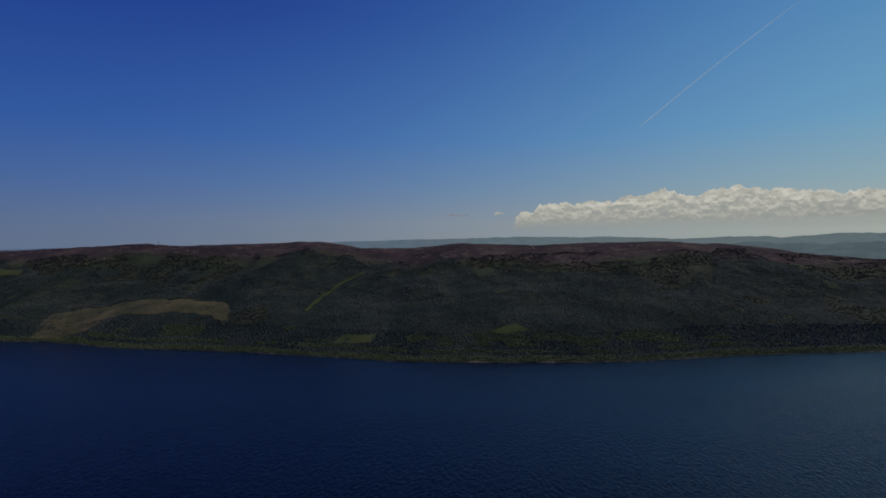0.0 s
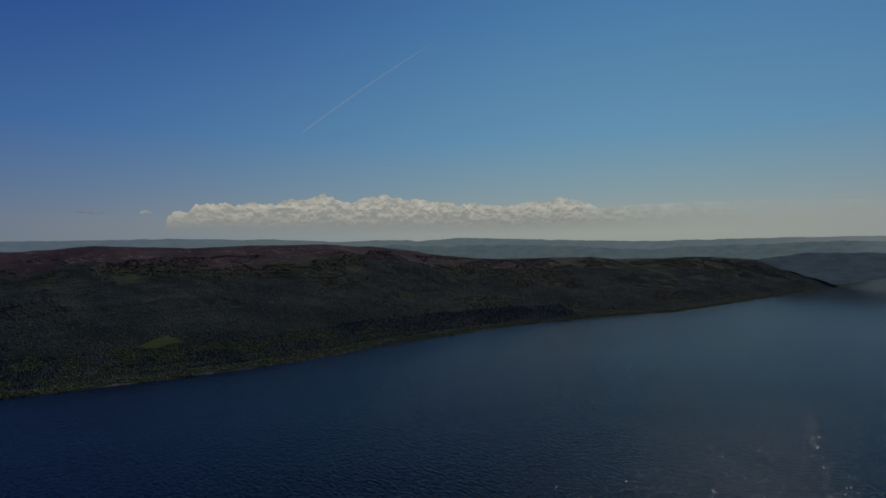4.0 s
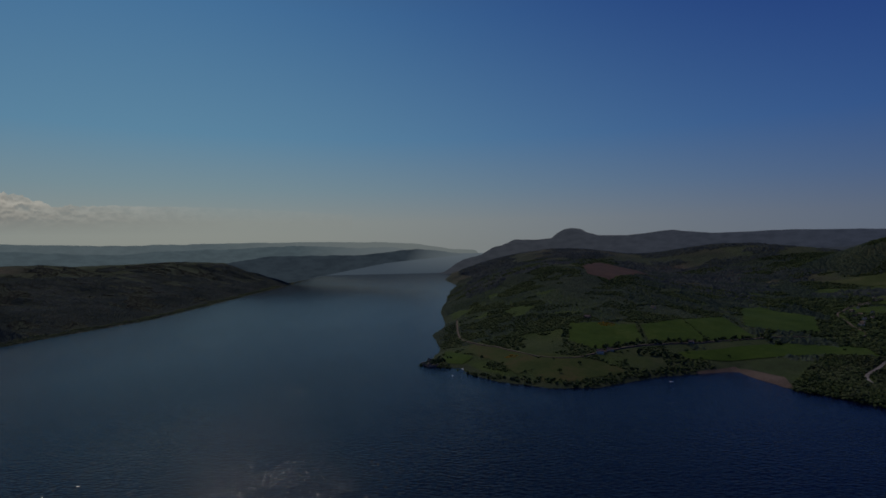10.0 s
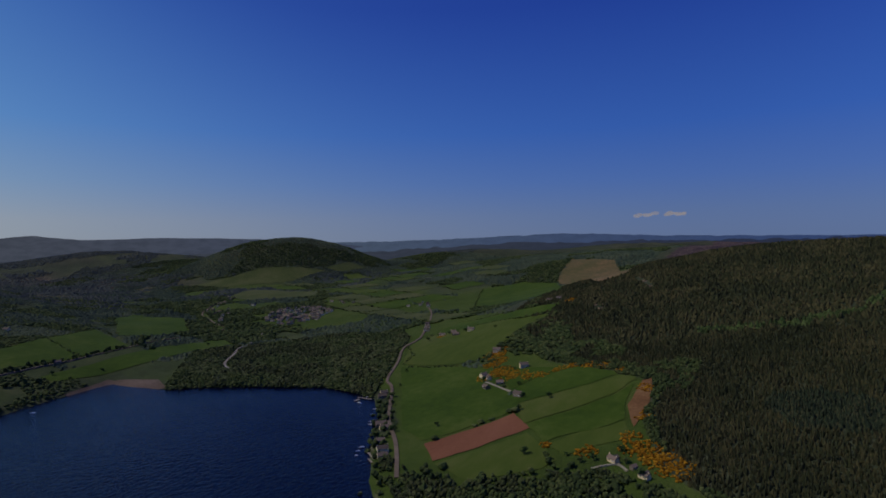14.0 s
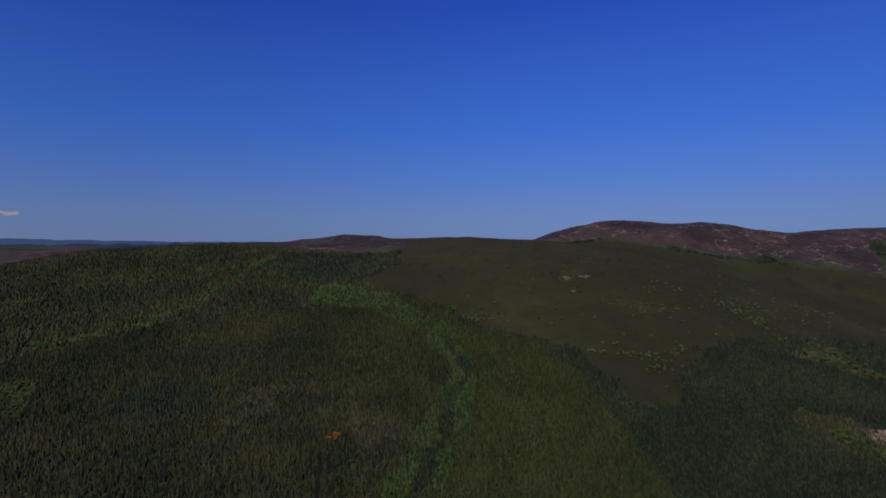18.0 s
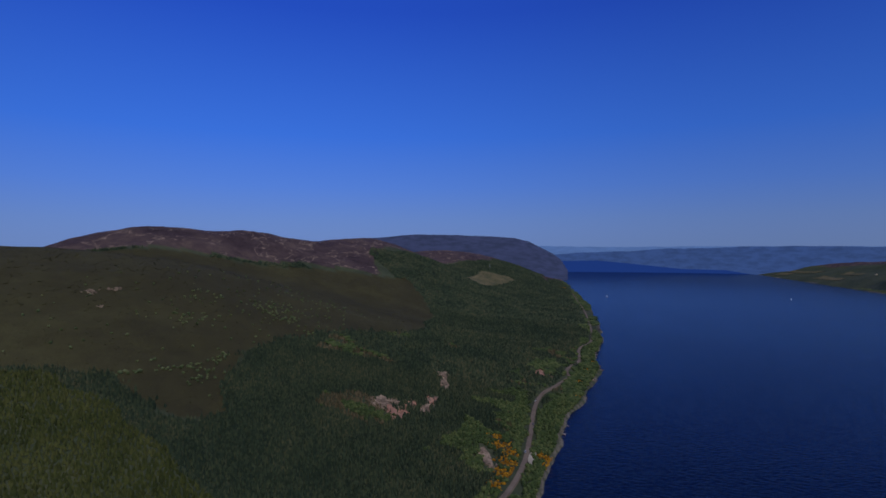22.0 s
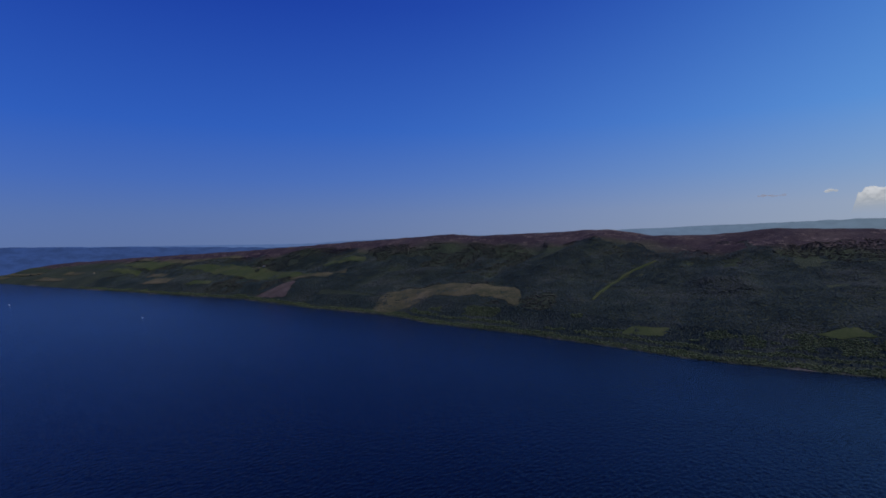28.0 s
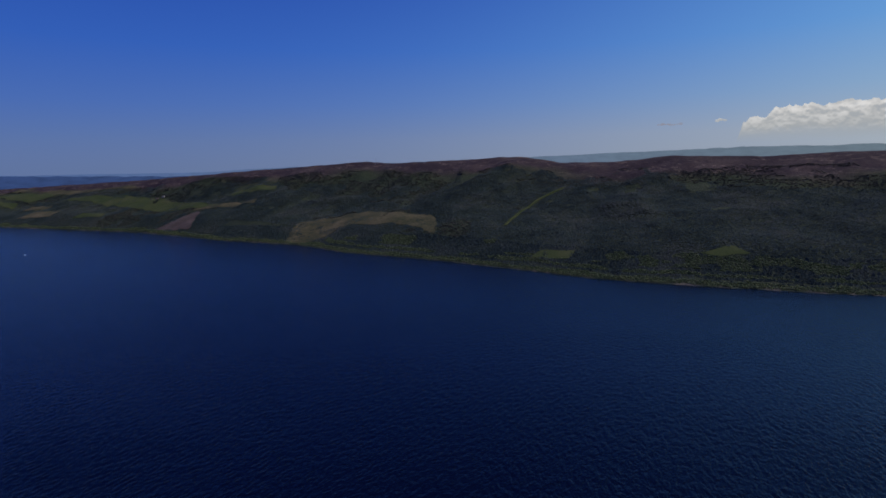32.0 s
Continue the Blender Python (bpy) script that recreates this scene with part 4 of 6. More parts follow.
FIELDS = [
    ("ploughed_field", M_PLOUGH, "red-brown ploughed field between green pastures", [(318, -467), (286, -435), (221, -524), (253, -553)]),
    ("pasture", M_PASTURE, "bright green sloping pasture above the loch road", [(526, -711), (370, -500), (325, -474), (258, -558), (255, -574), (345, -690), (421, -713)]),
    ("pasture", M_MEADOW, "dull green pasture bordered by dark hedges", [(590, -825), (530, -722), (432, -722), (383, -752), (385, -841), (346, -921), (474, -950), (598, -905)]),
    ("pasture", M_PASTURE, "green strip of field below the gorse bank", [(291, -628), (263, -662), (225, -685), (166, -665), (163, -656), (184, -631), (213, -617), (245, -597), (267, -574)]),
    ("pasture", M_MEADOW, "paler green strip of field rising to the forest edge", [(265, -572), (243, -595), (211, -615), (182, -629), (159, -654), (136, -640), (154, -608), (177, -582), (206, -556), (231, -532), (248, -556)]),
    ("pasture", M_PASTURE, "dark green strip of field rising to the forest edge", [(229, -530), (204, -554), (175, -580), (152, -606), (137, -628), (137, -590), (130, -552), (145, -537), (175, -518), (194, -495), (213, -517)]),
    ("pasture", M_MEADOW, "rough pale green bank above the cottages", [(191, -492), (173, -516), (143, -535), (129, -548), (120, -530), (118, -514), (144, -501), (166, -478)]),
    ("pasture", M_PASTURE, "narrow green field below gorse banks", [(345, -700), (293, -630), (265, -664), (227, -687), (275, -694)]),
    ("pasture", M_MEADOW, "green field below the ploughed strip", [(282, -430), (220, -512), (196, -490), (172, -470), (180, -450), (230, -408)]),
    ("bracken_bank", M_BRACKEN, "rust-brown bracken bank at the forest edge", [(129, -636), (120, -643), (113, -590), (118, -538), (134, -582)]),
    ("stubble_field", M_STUBBLE, "tawny brown field on the far hillside", [(576, -1605), (626, -1905), (459, -1833), (260, -1290), (262, -1150), (312, -1124)]),
    ("pasture", M_PASTURE, "green pasture on the valley side", [(700, -1291), (804, -1538), (690, -1614), (552, -1560), (407, -1167), (570, -1202)]),
    ("pasture", M_PASTURE, "long green field beside a hedge", [(601, -908), (585, -1015), (443, -1006), (345, -980), (356, -934), (469, -944)]),
    ("pasture", M_PASTURE, "bright green field above the bay road", [(1068, -199), (1195, -226), (1169, -360), (1056, -340), (1006, -237)]),
    ("pasture", M_PASTURE, "bright green field above the bay road", [(1162, -370), (1221, -478), (1152, -508), (1066, -467), (1060, -352)]),
    ("pasture", M_PASTURE, "bright green field above the bay road", [(1221, -484), (1281, -600), (1095, -572), (1070, -475)]),
    ("pasture", M_PASTURE, "yellow-green field ringed by trees", [(1521, -760), (1571, -836), (1414, -889), (1202, -771), (1166, -656), (1200, -605)]),
    ("pasture", M_PASTURE, "green meadow by the river mouth", [(1000, -383), (1035, -519), (1056, -607), (1050, -760), (981, -732), (975, -550), (970, -455), (972, -390)]),
    ("pasture", M_POINT, "green shore meadow with scattered bushes", [(890, -107), (1000, -131), (945, -231), (905, -268), (855, -178), (858, -120)]),
    ("heather_moor", M_MOORPATCH, "purple-brown burnt moor on the hilltop", [(2044, -434), (2700, -700), (2600, -950), (2167, -754), (1683, -441), (1815, -405)]),
    ("pasture", M_ROUGH, "pale green hill pasture", [(1854, -1908), (1824, -2045), (1752, -2093), (1776, -1947)]),
    ("pasture", M_ROUGH, "pale green hill pasture", [(2207, -1421), (2081, -1697), (1836, -1890), (1885, -1672), (2045, -1498)]),
    ("pasture", M_ROUGH, "pale green valley field", [(1694, -1241), (1786, -1425), (1491, -1500), (1400, -1379), (1548, -1234)]),
    ("mud_flat", M_MUD, "brown mud flat at the river mouth", [(925, -384), (950, -462), (868, -500), (822, -486), (862, -436)]),
    ("castle_lawn", M_PASTURE, "bright lawn on the point below the road", [(1116, 48), (1030, -10), (992, 12), (1004, 40), (1050, 50)]),
    ("rough_pasture", M_POINT, "rough grazing with bracken on the point", [(1080, 20), (1010, -40), (960, -60), (900, -80), (925, -130), (985, -120), (1060, -70), (1140, -10)]),
    ("felled_clearing", M_FELLED, "yellow-brown felled clearing in dark forest", [(-1018, 1310), (-1050, 1400), (-1061, 1454), (-940, 1492), (-843, 1520), (-700, 1490), (-593, 1451), (-556, 1390), (-532, 1305), (-640, 1372), (-760, 1385),
     (-850, 1398), (-890, 1335), (-940, 1300)]),
    ("rough_pasture", M_ROUGH, "yellow-green rough ground near the shore", [(-245, 1160), (-232, 1194), (-147, 1184), (-155, 1150)]),
    ("rough_pasture", M_ROUGH, "yellow-green rough knoll near the shore", [(84, 1164), (162, 1200), (190, 1164), (138, 1154)]),
    ("pasture", M_ROUGH, "long green field on the far shore", [(-2644, 1725), (-2350, 1760), (-2048, 1752), (-1780, 1700), (-1543, 1653), (-1680, 1630), (-1831, 1620), (-2212, 1662)]),
    ("pasture", M_ROUGH, "pale green field on the far shore", [(-3225, 1741), (-3084, 1808), (-2751, 1841), (-2836, 1716)]),
    ("stubble_field", M_FELLED, "tawny field on the far hillside", [(-3000, 1850), (-2500, 1900), (-2250, 1880), (-2600, 1800)]),
    ("felled_clearing", M_MUD, "pinkish felled slope above the shore", [(-1683, 1433), (-1640, 1500), (-1613, 1568), (-1575, 1545), (-1540, 1470), (-1502, 1417)]),
    ("felled_clearing", M_FELLED, "pale clearing high in the forest", [(-2220, -390), (-2513, -362), (-2549, -237), (-2500, -200), (-2167, -317)]),
]
# the patchwork of small fields up the valley
vr = random.Random(11)
HEDGES = []
for iu in range(-4, 14):
    for iv in range(0, 15):
        ca, sa = math.cos(radians(38)), math.sin(radians(38))
        quad = []
        for du, dv in ((0, 0), (1, 0), (1, 1), (0, 1)):
            u_ = (iu + du) * 150 + 30 * noise.noise(Vector((iu + du, iv + dv, 0.5)))
            v_ = -(iv + dv) * 105 + 24 * noise.noise(Vector((iu + du, iv + dv, 7.5)))
            quad.append((560 + u_ * ca + v_ * sa, -1030 + v_ * ca - u_ * sa * 0.4))
        qx, qy = np.array([q[0] for q in quad]), np.array([q[1] for q in quad])
        cx_, cy_ = np.array([qx.mean()]), np.array([qy.mean()])
        taken = any(inside(c_, np.append(qx, cx_), np.append(qy, cy_)).any() for _, _, _, c_ in FIELDS) or inside(WOODS_BAY, cx_, cy_)[0] or hill_wood(qx, qy).any()
        taken = taken or any(abs(np.mean([p[0] for p in c_]) - cx_[0]) < 95 and abs(np.mean([p[1] for p in c_]) - cy_[0]) < 70 for _, _, _, c_ in FIELDS[:33])
        zz = height(np.append(qx, cx_), np.append(qy, cy_))
        if taken or zz.max() > 135 or cx_[0] < 330 or cx_[0] > 2300 or cy_[0] > -640 or vr.random() < 0.42:
            continue
        if 1050 < cx_[0] < 1300 and -1240 < cy_[0] < -930:
            continue
        kind_ = vr.choice(["pasture", "pasture", "pasture", "rough_pasture", "rough_pasture"])
        shrink = [(cx_[0] + (a - cx_[0]) * 0.96, cy_[0] + (b - cy_[0]) * 0.96) for a, b in quad]
        FIELDS.append((kind_, vr.choice((M_PASTURE, M_MEADOW)) if kind_ == "pasture" else M_ROUGH, "green hedged field in the valley" if kind_ == "pasture" else "pale rough field in the valley", shrink))
        HEDGES += [[quad[0], quad[1]], [quad[1], quad[2]]]
# fields and clearings along the far shore up the loch
for iu in range(0, 17):
    for iv in range(0, 4):
        x0_, y0_ = -1500 - iu * 165 + vr.uniform(-30, 30), 1545 + iv * 105 + vr.uniform(-20, 20)
        w_, h_ = vr.uniform(70, 150), vr.uniform(45, 90)
        if vr.random() < 0.68 or any(abs(np.mean([p[0] for p in c_]) - x0_) < 190 and abs(np.mean([p[1] for p in c_]) - y0_) < 80 for _, _, _, c_ in FIELDS):
            continue
        quad = [(x0_ - w_, y0_ - h_ * 0.5), (x0_ + w_, y0_ - h_ * 0.3), (x0_ + w_ * 0.8, y0_ + h_ * 0.5), (x0_ - w_ * 0.9, y0_ + h_ * 0.4)]
        m_, n_, l_ = vr.choice([(M_ROUGH, "pasture", "green field on the far shore"), (M_FELLED, "rough_pasture", "pale rough field on the far shore"), (M_FELLED, "felled_clearing", "tawny clearing above the far shore")])
        FIELDS.append((n_, m_, l_, quad))
for n_, m_, l_, c_ in FIELDS:
    patch(n_, c_, m_, l_, soft=2.0 if c_[0][1] > 900 or c_[0][0] < -2000 or n_ in ("heather_moor", "stubble_field") else 0.5)

ROAD_WEST = [(300, -395), (351, -462), (412, -529), (482, -628), (515, -660), (549, -734), (596, -815), (621, -915), (758, -1162), (851, -1290)]
ROAD_BAY = [(1512, 31), (1243, 20), (1146, -15), (1069, -65), (981, -128), (957, -182), (990, -241), (1032, -338), (1059, -468), (1100, -610), (1168, -835), (1258, -881),
            (1449, -973), (1640, -1190)]
ROAD_LOCH = [(-330, -118), (-400, -72), (-456, -48), (-521, -36), (-595, -33), (-691, -33), (-766, -26), (-830, -5), (-895, 14), (-940, 12), (-1033, 35), (-1159, 40),
             (-1264, 69), (-1487, 81), (-1900, 80), (-2500, 55)]
road("road_1", ROAD_WEST, 4.2, M_ROAD, "grey two-lane road along the loch")
road("road_2", ROAD_BAY, 3.6, M_ROAD, "pale winding road round the bay")
road("road_3", ROAD_LOCH, 4.8, M_ROAD, "grey two-lane road cut into the wooded shore")
road("track_1", [(813, -593), (849, -612), (900, -670), (939, -715), (1002, -814), (1090, -900)], 5.0, M_SHINGLE, "pale gravel bed of a river", category="river bed")
road("track_2", [(338, -650), (320, -640), (300, -628), (270, -612)], 2.6, M_TRACK, "pale farm track between houses", category="track")
road("track_3", [(-349, 1349), (-332, 1500), (-296, 1608), (-250, 1700)], 7.0, M_ROUGH, "grassy forest ride up the hill", category="track")
# the shadowed ride, its shade laid down as a dark strip
road("track_5", [(-143, -436), (-135, -412), (-126, -392), (-118, -370), (-108, -340)], 3.4, M_RIDE_SHADE, "forest ride down through the plantation, its shade painted dark", lift=0.5, category="drain")
road("track_4", [(138, -462), (130, -468), (118, -474), (108, -466)], 1.8, M_TRACK, "pale drive to a white cottage", category="track")
patch("lay_by", [(-527, -28), (-560, -24), (-572, -28), (-545, -33)], M_TRACK, "pale gravel lay-by beside the road", lift=1.2, category="lay-by")

# ---- woods ----
rng = np.random.default_rng(7)


def scatter(x0, x1, y0, y1, gap, keep):
    """Places on a loose grid that keep() accepts."""
    x, y = np.meshgrid(np.arange(x0, x1, gap), np.arange(y0, y1, gap))
    x, y = x.ravel() + rng.uniform(-0.45, 0.45, x.size) * gap, y.ravel() + rng.uniform(-0.45, 0.45, y.size) * gap
    ok = keep(x, y)
    return x[ok], y[ok]


def stand(name, x, y, tall, wide, mat, label, shape="conifer", category="forest"):
    """Many small trees as one stand."""
    n = len(x)
    if n == 0:
        return None
    z = height(x, y)
    k = np.arange(5) * 2 * np.pi / 5
    if shape == "conifer":
        tv = [(0, 0, 0.78)] + [(math.cos(a), math.sin(a), 0.06) for a in k] + [(0, 0, 1.0)] + [(0.6 * math.cos(a + 0.6), 0.6 * math.sin(a + 0.6), 0.46) for a in k[:5]]
        tf = [(0, 1 + i, 1 + (i + 1) % 5) for i in range(5)] + [(6, 7 + i, 7 + (i + 1) % 5) for i in range(5)]
    elif shape == "dome":
        k6 = np.arange(6) * np.pi / 3
        tv = [(0, 0, 1.0)] + [(0.62 * math.cos(a), 0.62 * math.sin(a), 0.72) for a in k6] + [(math.cos(a + 0.5), math.sin(a + 0.5), 0.1) for a in k6]
        tf = [(0, 1 + i, 1 + (i + 1) % 6) for i in range(6)]
        for i in range(6):
            j = (i + 1) % 6
            tf += [(1 + i, 7 + i, 1 + j), (1 + j, 7 + i, 7 + j)]
    elif shape == "spire":
        tv = [(0, 0, 1.0)] + [((1.0 if i % 2 else 0.7) * math.cos(a), (1.0 if i % 2 else 0.7) * math.sin(a), 0.05 + 0.1 * (i % 2)) for i, a in enumerate(np.arange(6) * np.pi / 3)]
        tf = [(0, 1 + i, 1 + (i + 1) % 6) for i in range(6)]
    else:
        tv, tf = [], []
        for cx, cy, cz, r in {"crown": ((0, 0, 0.5, 0.85), (0.35, 0.25, 0.72, 0.55)), "bush": ((0, 0, 0.45, 1.0),)}[shape]:
            o = len(tv)
            g = (1 + 5 ** 0.5) / 2
            for p in ((-1, g, 0), (1, g, 0), (-1, -g, 0), (1, -g, 0), (0, -1, g), (0, 1, g), (0, -1, -g), (0, 1, -g), (g, 0, -1), (g, 0, 1), (-g, 0, -1), (-g, 0, 1)):
                v = Vector(p).normalized()
                tv.append((cx + v.x * r, cy + v.y * r, cz + v.z * 0.5 * r))
            tf += [(o + a, o + b, o + c) for a, b, c in ((0, 11, 5), (0, 5, 1), (0, 1, 7), (0, 7, 10), (0, 10, 11), (1, 5, 9), (5, 11, 4), (11, 10, 2), (10, 7, 6), (7, 1, 8),
                                                         (3, 9, 4), (3, 4, 2), (3, 2, 6), (3, 6, 8), (3, 8, 9), (4, 9, 5), (2, 4, 11), (6, 2, 10), (8, 6, 7), (9, 8, 1))]
    tv, tf = np.array(tv, float), np.array(tf)
    sz = rng.uniform(0.65, 1.3, n)
    h, w = tall * sz * rng.uniform(0.85, 1.15, n), wide * (0.6 + 0.4 * sz) * rng.uniform(0.8, 1.25, n)
    a = rng.uniform(0, 2 * np.pi, n)
    jit = rng.normal(0, 0.13, (n, len(tv), 3))
    vx = tv[None, :, 0] + jit[..., 0]
    vy = tv[None, :, 1] + jit[..., 1]
    vz = tv[None, :, 2] + jit[..., 2] * 0.35
    px = x[:, None] + w[:, None] * (vx * np.cos(a)[:, None] - vy * np.sin(a)[:, None])
    py = y[:, None] + w[:, None] * (vx * np.sin(a)[:, None] + vy * np.cos(a)[:, None])
    pz = z[:, None] - 0.3 + h[:, None] * vz
    f = tf[None] + (np.arange(n) * len(tv))[:, None, None]
    ob = new(name, quads_mesh(name, np.stack([px.ravel(), py.ravel(), pz.ravel()], 1), f.reshape(-1, 3), mat, False))
    return tagged(ob, label, category, kind="stuff")


def clear_of(x, y, gap=4.0):
    """Off the roads and the open plots, with ragged edges."""
    x, y = x + 7 * fbm(x, y, 22, 2, 51.0), y + 7 * fbm(x, y, 22, 2, 52.0)
    ok = (line_dist(ROAD_LOCH, x, y) > gap + 3) & (line_dist(ROAD_WEST, x, y) > gap + 2) & (line_dist(ROAD_BAY, x, y) > gap + 2)
    for n_, m_, l_, c_ in FIELDS:
        c = np.array(c_, float)
        near = (x > c[:, 0].min()) & (x < c[:, 0].max()) & (y > c[:, 1].min()) & (y < c[:, 1].max())
        if near.any():
            k = np.nonzero(near)[0]
            hit_ = inside(c_, x[k], y[k]) & ~((y[k] > 900) & (fbm(x[k], y[k], 34, 4, 54.0) > 0.09))
            ok[k[hit_]] = False
    return ok


GORSE = [(374, -757, 16), (352, -730, 10), (325, -682, 12), (300, -675, 12), (279, -668, 10), (230, -690, 9), (186, -684, 9), (122, -620, 8), (112, -560, 8), (97, -500, 14), (84, -488, 14),
         (111, -501, 10), (150, -488, 9), (191, -491, 5), (72, -478, 14), (-578, -68, 9), (-560, -60, 13), (-545, -48, 10), (-520, -50, 12), (-498, -50, 11), (-475, -54, 10), (-556, -17, 10), (-540, -12, 8), (-793, 21, 6),
         (372, -770, 14), (360, -715, 12), (345, -668, 12), (332, -690, 13), (312, -668, 11), (262, -668, 8), (245, -682, 8), (205, -686, 8), (160, -668, 7), (118, -520, 9), (-160, -448, 6), (-2700, 20, 30), (-880, 30, 8), (-960, 46, 8), (-1040, 60, 8), (1005, -80, 10), (1170, -300, 14), (560, -890, 8), (330, -985, 14)]


CRAG_LINES = [[(-590, -203), (-575, -190), (-562, -176)], [(-590, -152), (-640, -150)], [(-690, -148), (-742, -164)], [(-900, -32), (-860, -26)], [(-548, -76), (-508, -65)], [(222, -1063), (186, -995)], [(264, -925), (250, -905)]]
ROCKS = [(-576, -200), (-590, -186), (-572, -170), (-600, -168), (-629, -152), (-700, -150), (-728, -160), (-891, -28), (-529, -74), (-504, -64), (-576, -591), (-606, -584), (-553, -552)]


def in_gully(x, y):
    n = fbm(x, y, 50, 3, 14.0)
    low = line_dist(GULLY_LOW, x, y)
    return (line_dist(GULLY, x, y) < 6 + 6 * n) | (low < 17 + 12 * n + 10 * smooth(-640, -720, y)) | (line_dist(GULLY_SIDE, x, y) < 8 + 6 * n)


def hill_zone(x, y, d):
    """1 larch, 2 olive plantation, 3 spruce, 4 gully, 5 heath, 6 shore trees, 7 dying larch."""
    n = fbm(x, y, 120, 3, 15.0)
    x, y = x + 12 * fbm(x, y, 40, 3, 71.0), y + 12 * fbm(x, y, 40, 3, 72.0)
    fine = fbm(x, y, 22, 3, 73.0)
    zone = np.where(x > -360, 1, 3)
    zone = np.where((y < -700) & (x > -700), 1, zone)
    zone = np.where(inside(OLIVE, x, y), 2, zone)
    zone = np.where(inside(HEATH, x, y), 5, zone)
    zone = np.where(inside(SADDLE_WOOD, x, y), 3, zone)
    zone = np.where((np.hypot((x + 40) * 0.8, y + 590) < 30 + 25 * n) & (zone == 1), 3, zone)
    zone = np.where((np.hypot(x + 195, (y + 448) * 0.8) < 30 + 40 * fine) & (zone == 1), 7, zone)
    zone = np.where((np.hypot((x + 120) * 0.4, y + 545) < 12 + 30 * fine) & (zone == 1), 7, zone)
    zone = np.where(line_dist(DARK_ROW, x, y) < 9 + 5 * n, 3, zone)
    zone = np.where(in_gully(x, y) & (fine > -0.4), 4, zone)
    zone = np.where((line_dist(GULLY_LOW, x + 4, y) < 5 + 7 * fine) & (y > -540), 3, zone)
    zone = np.where((x < -300) & (d < 42 + 26 * n), 6, zone)
    zone = np.where((x < -450) & (x > -1000) & (y > -150 - 60 * n) & (d < 110 + 50 * n), np.where(fbm(x, y, 30, 2, 16.0) > 0.0, 6, zone), zone)
    zone = np.where((zone == 3) & (x < -520) & (x > -1150) & (fbm(x, y, 90, 3, 17.0) > 0.40), np.where(fine > 0, 6, 7), zone)
    zone = np.where((x > -120) & (line_dist(FOOT, x, y) < 20 + 26 * n), 6, zone)
    zone = np.where((x > 70) & (y < -620) & (line_dist(FOOT, x, y) < 62 + 40 * n) & (fine > 0.02), 6, zone)
    return zone


def on_hill(x, y):
    d = shore_dist(x, y)
    ok = hill_wood(x + 60 * fbm(x, y, 170, 3, 81.0) * smooth(1300, 1700, np.hypot(x, y)), y + 60 * fbm(x, y, 170, 3, 82.0) * smooth(1300, 1700, np.hypot(x, y))) & (d > 4)
    near_rock = np.min([np.hypot(x - a, y - b) for a, b in ROCKS], axis=0)
    for a, b, r in GORSE:
        ok &= np.hypot(x - a, y - b) > r * 0.85
    for line in CRAG_LINES:
        ok &= line_dist(line, x, y) > 6 + 7 * fbm(x, y, 11, 3, 53.0)
    return ok & (near_rock > 6) & clear_of(x, y, 3.0) & (line_dist([(-143, -436), (-135, -412), (-126, -392), (-118, -370), (-108, -340)], x, y) > 2.1)


for tag, box_, gap, tall, wide, rr in (("near", (-900, 420, -900, 60), 2.5, 4.6, 1.3, (0, 760)), ("far", (-1500, 450, -1350, 120), 4.2, 5.6, 2.25, (760, 1500)),
                                       ("end", (-3400, -1200, -900, 120), 7.5, 5.5, 4.2, (1500, 3600))):
    x, y = scatter(*box_[:2], *box_[2:], gap, lambda x, y: (np.hypot(x, y) >= rr[0]) & (np.hypot(x, y) < rr[1]) & on_hill(x, y))
    zone = hill_zone(x, y, shore_dist(x, y))
    thin = rng.uniform(0, 1, len(x))
    big = 1.0 if tag == "near" else 1.2
    for k, nm, mat, th, wd, sh, lb, share in ((1, "larch_forest", M_LARCH, tall, wide, "spire", "dense brown-green larch and pine plantation on the hillside", 0.92),
                                              (2, "young_plantation", M_OLIVE, tall * 0.8, wide, "spire", "olive-green young conifer plantation on the slope", 0.95),
                                              (3, "spruce_forest", M_SPRUCE, tall * 1.15, wide * 1.1, "conifer", "dark green spruce forest above the loch road", 0.9),
                                              (4, "gully_wood", M_GULLY, tall * 1.1, wide * 1.45, "conifer", "bright green trees along a hill gully", 0.85),
                                              (5, "heather_scrub", M_SCRUB, 0.9, wide * 0.7, "bush", "low brown heather and scrub on the open hill", 0.08),
                                              (6, "shore_wood", M_LEAF, tall * 0.85, wide * 1.4, "bush", "mixed green broadleaf trees along the slope", 0.8),
                                              (7, "dying_larch", M_DEAD, tall * 0.9, wide * 0.9, "spire", "thin brown dying larch among the plantation", 0.75)):
        m = (zone == k) & (thin < share)
        stand(nm, x[m], y[m], th, wd * big, mat, lb, sh)

# the far shore: a pale fringe of birch, dark plantation above, thinning to moor
def far_keep(x, y):
    d = shore_dist(x, y)
    u = far_u(x, y, d)
    n = fbm(x, y, 180, 4, 31.0)
    return (d > 9) & (u < 0.80 + 0.16 * n + 0.22 * smooth(700, 1700, x)) & (u > 0) & (np.hypot(x, y) < 3400) & clear_of(x, y, 2.0) & ~((u > 0.32) & (fbm(x, y, 110, 4, 32.0) > 0.55 - 0.45 * smooth(0.5, 0.85, u))) & (np.abs(line_dist(
        [(-349, 1349), (-332, 1500), (-296, 1608), (-250, 1700)], x, y)) > 6)


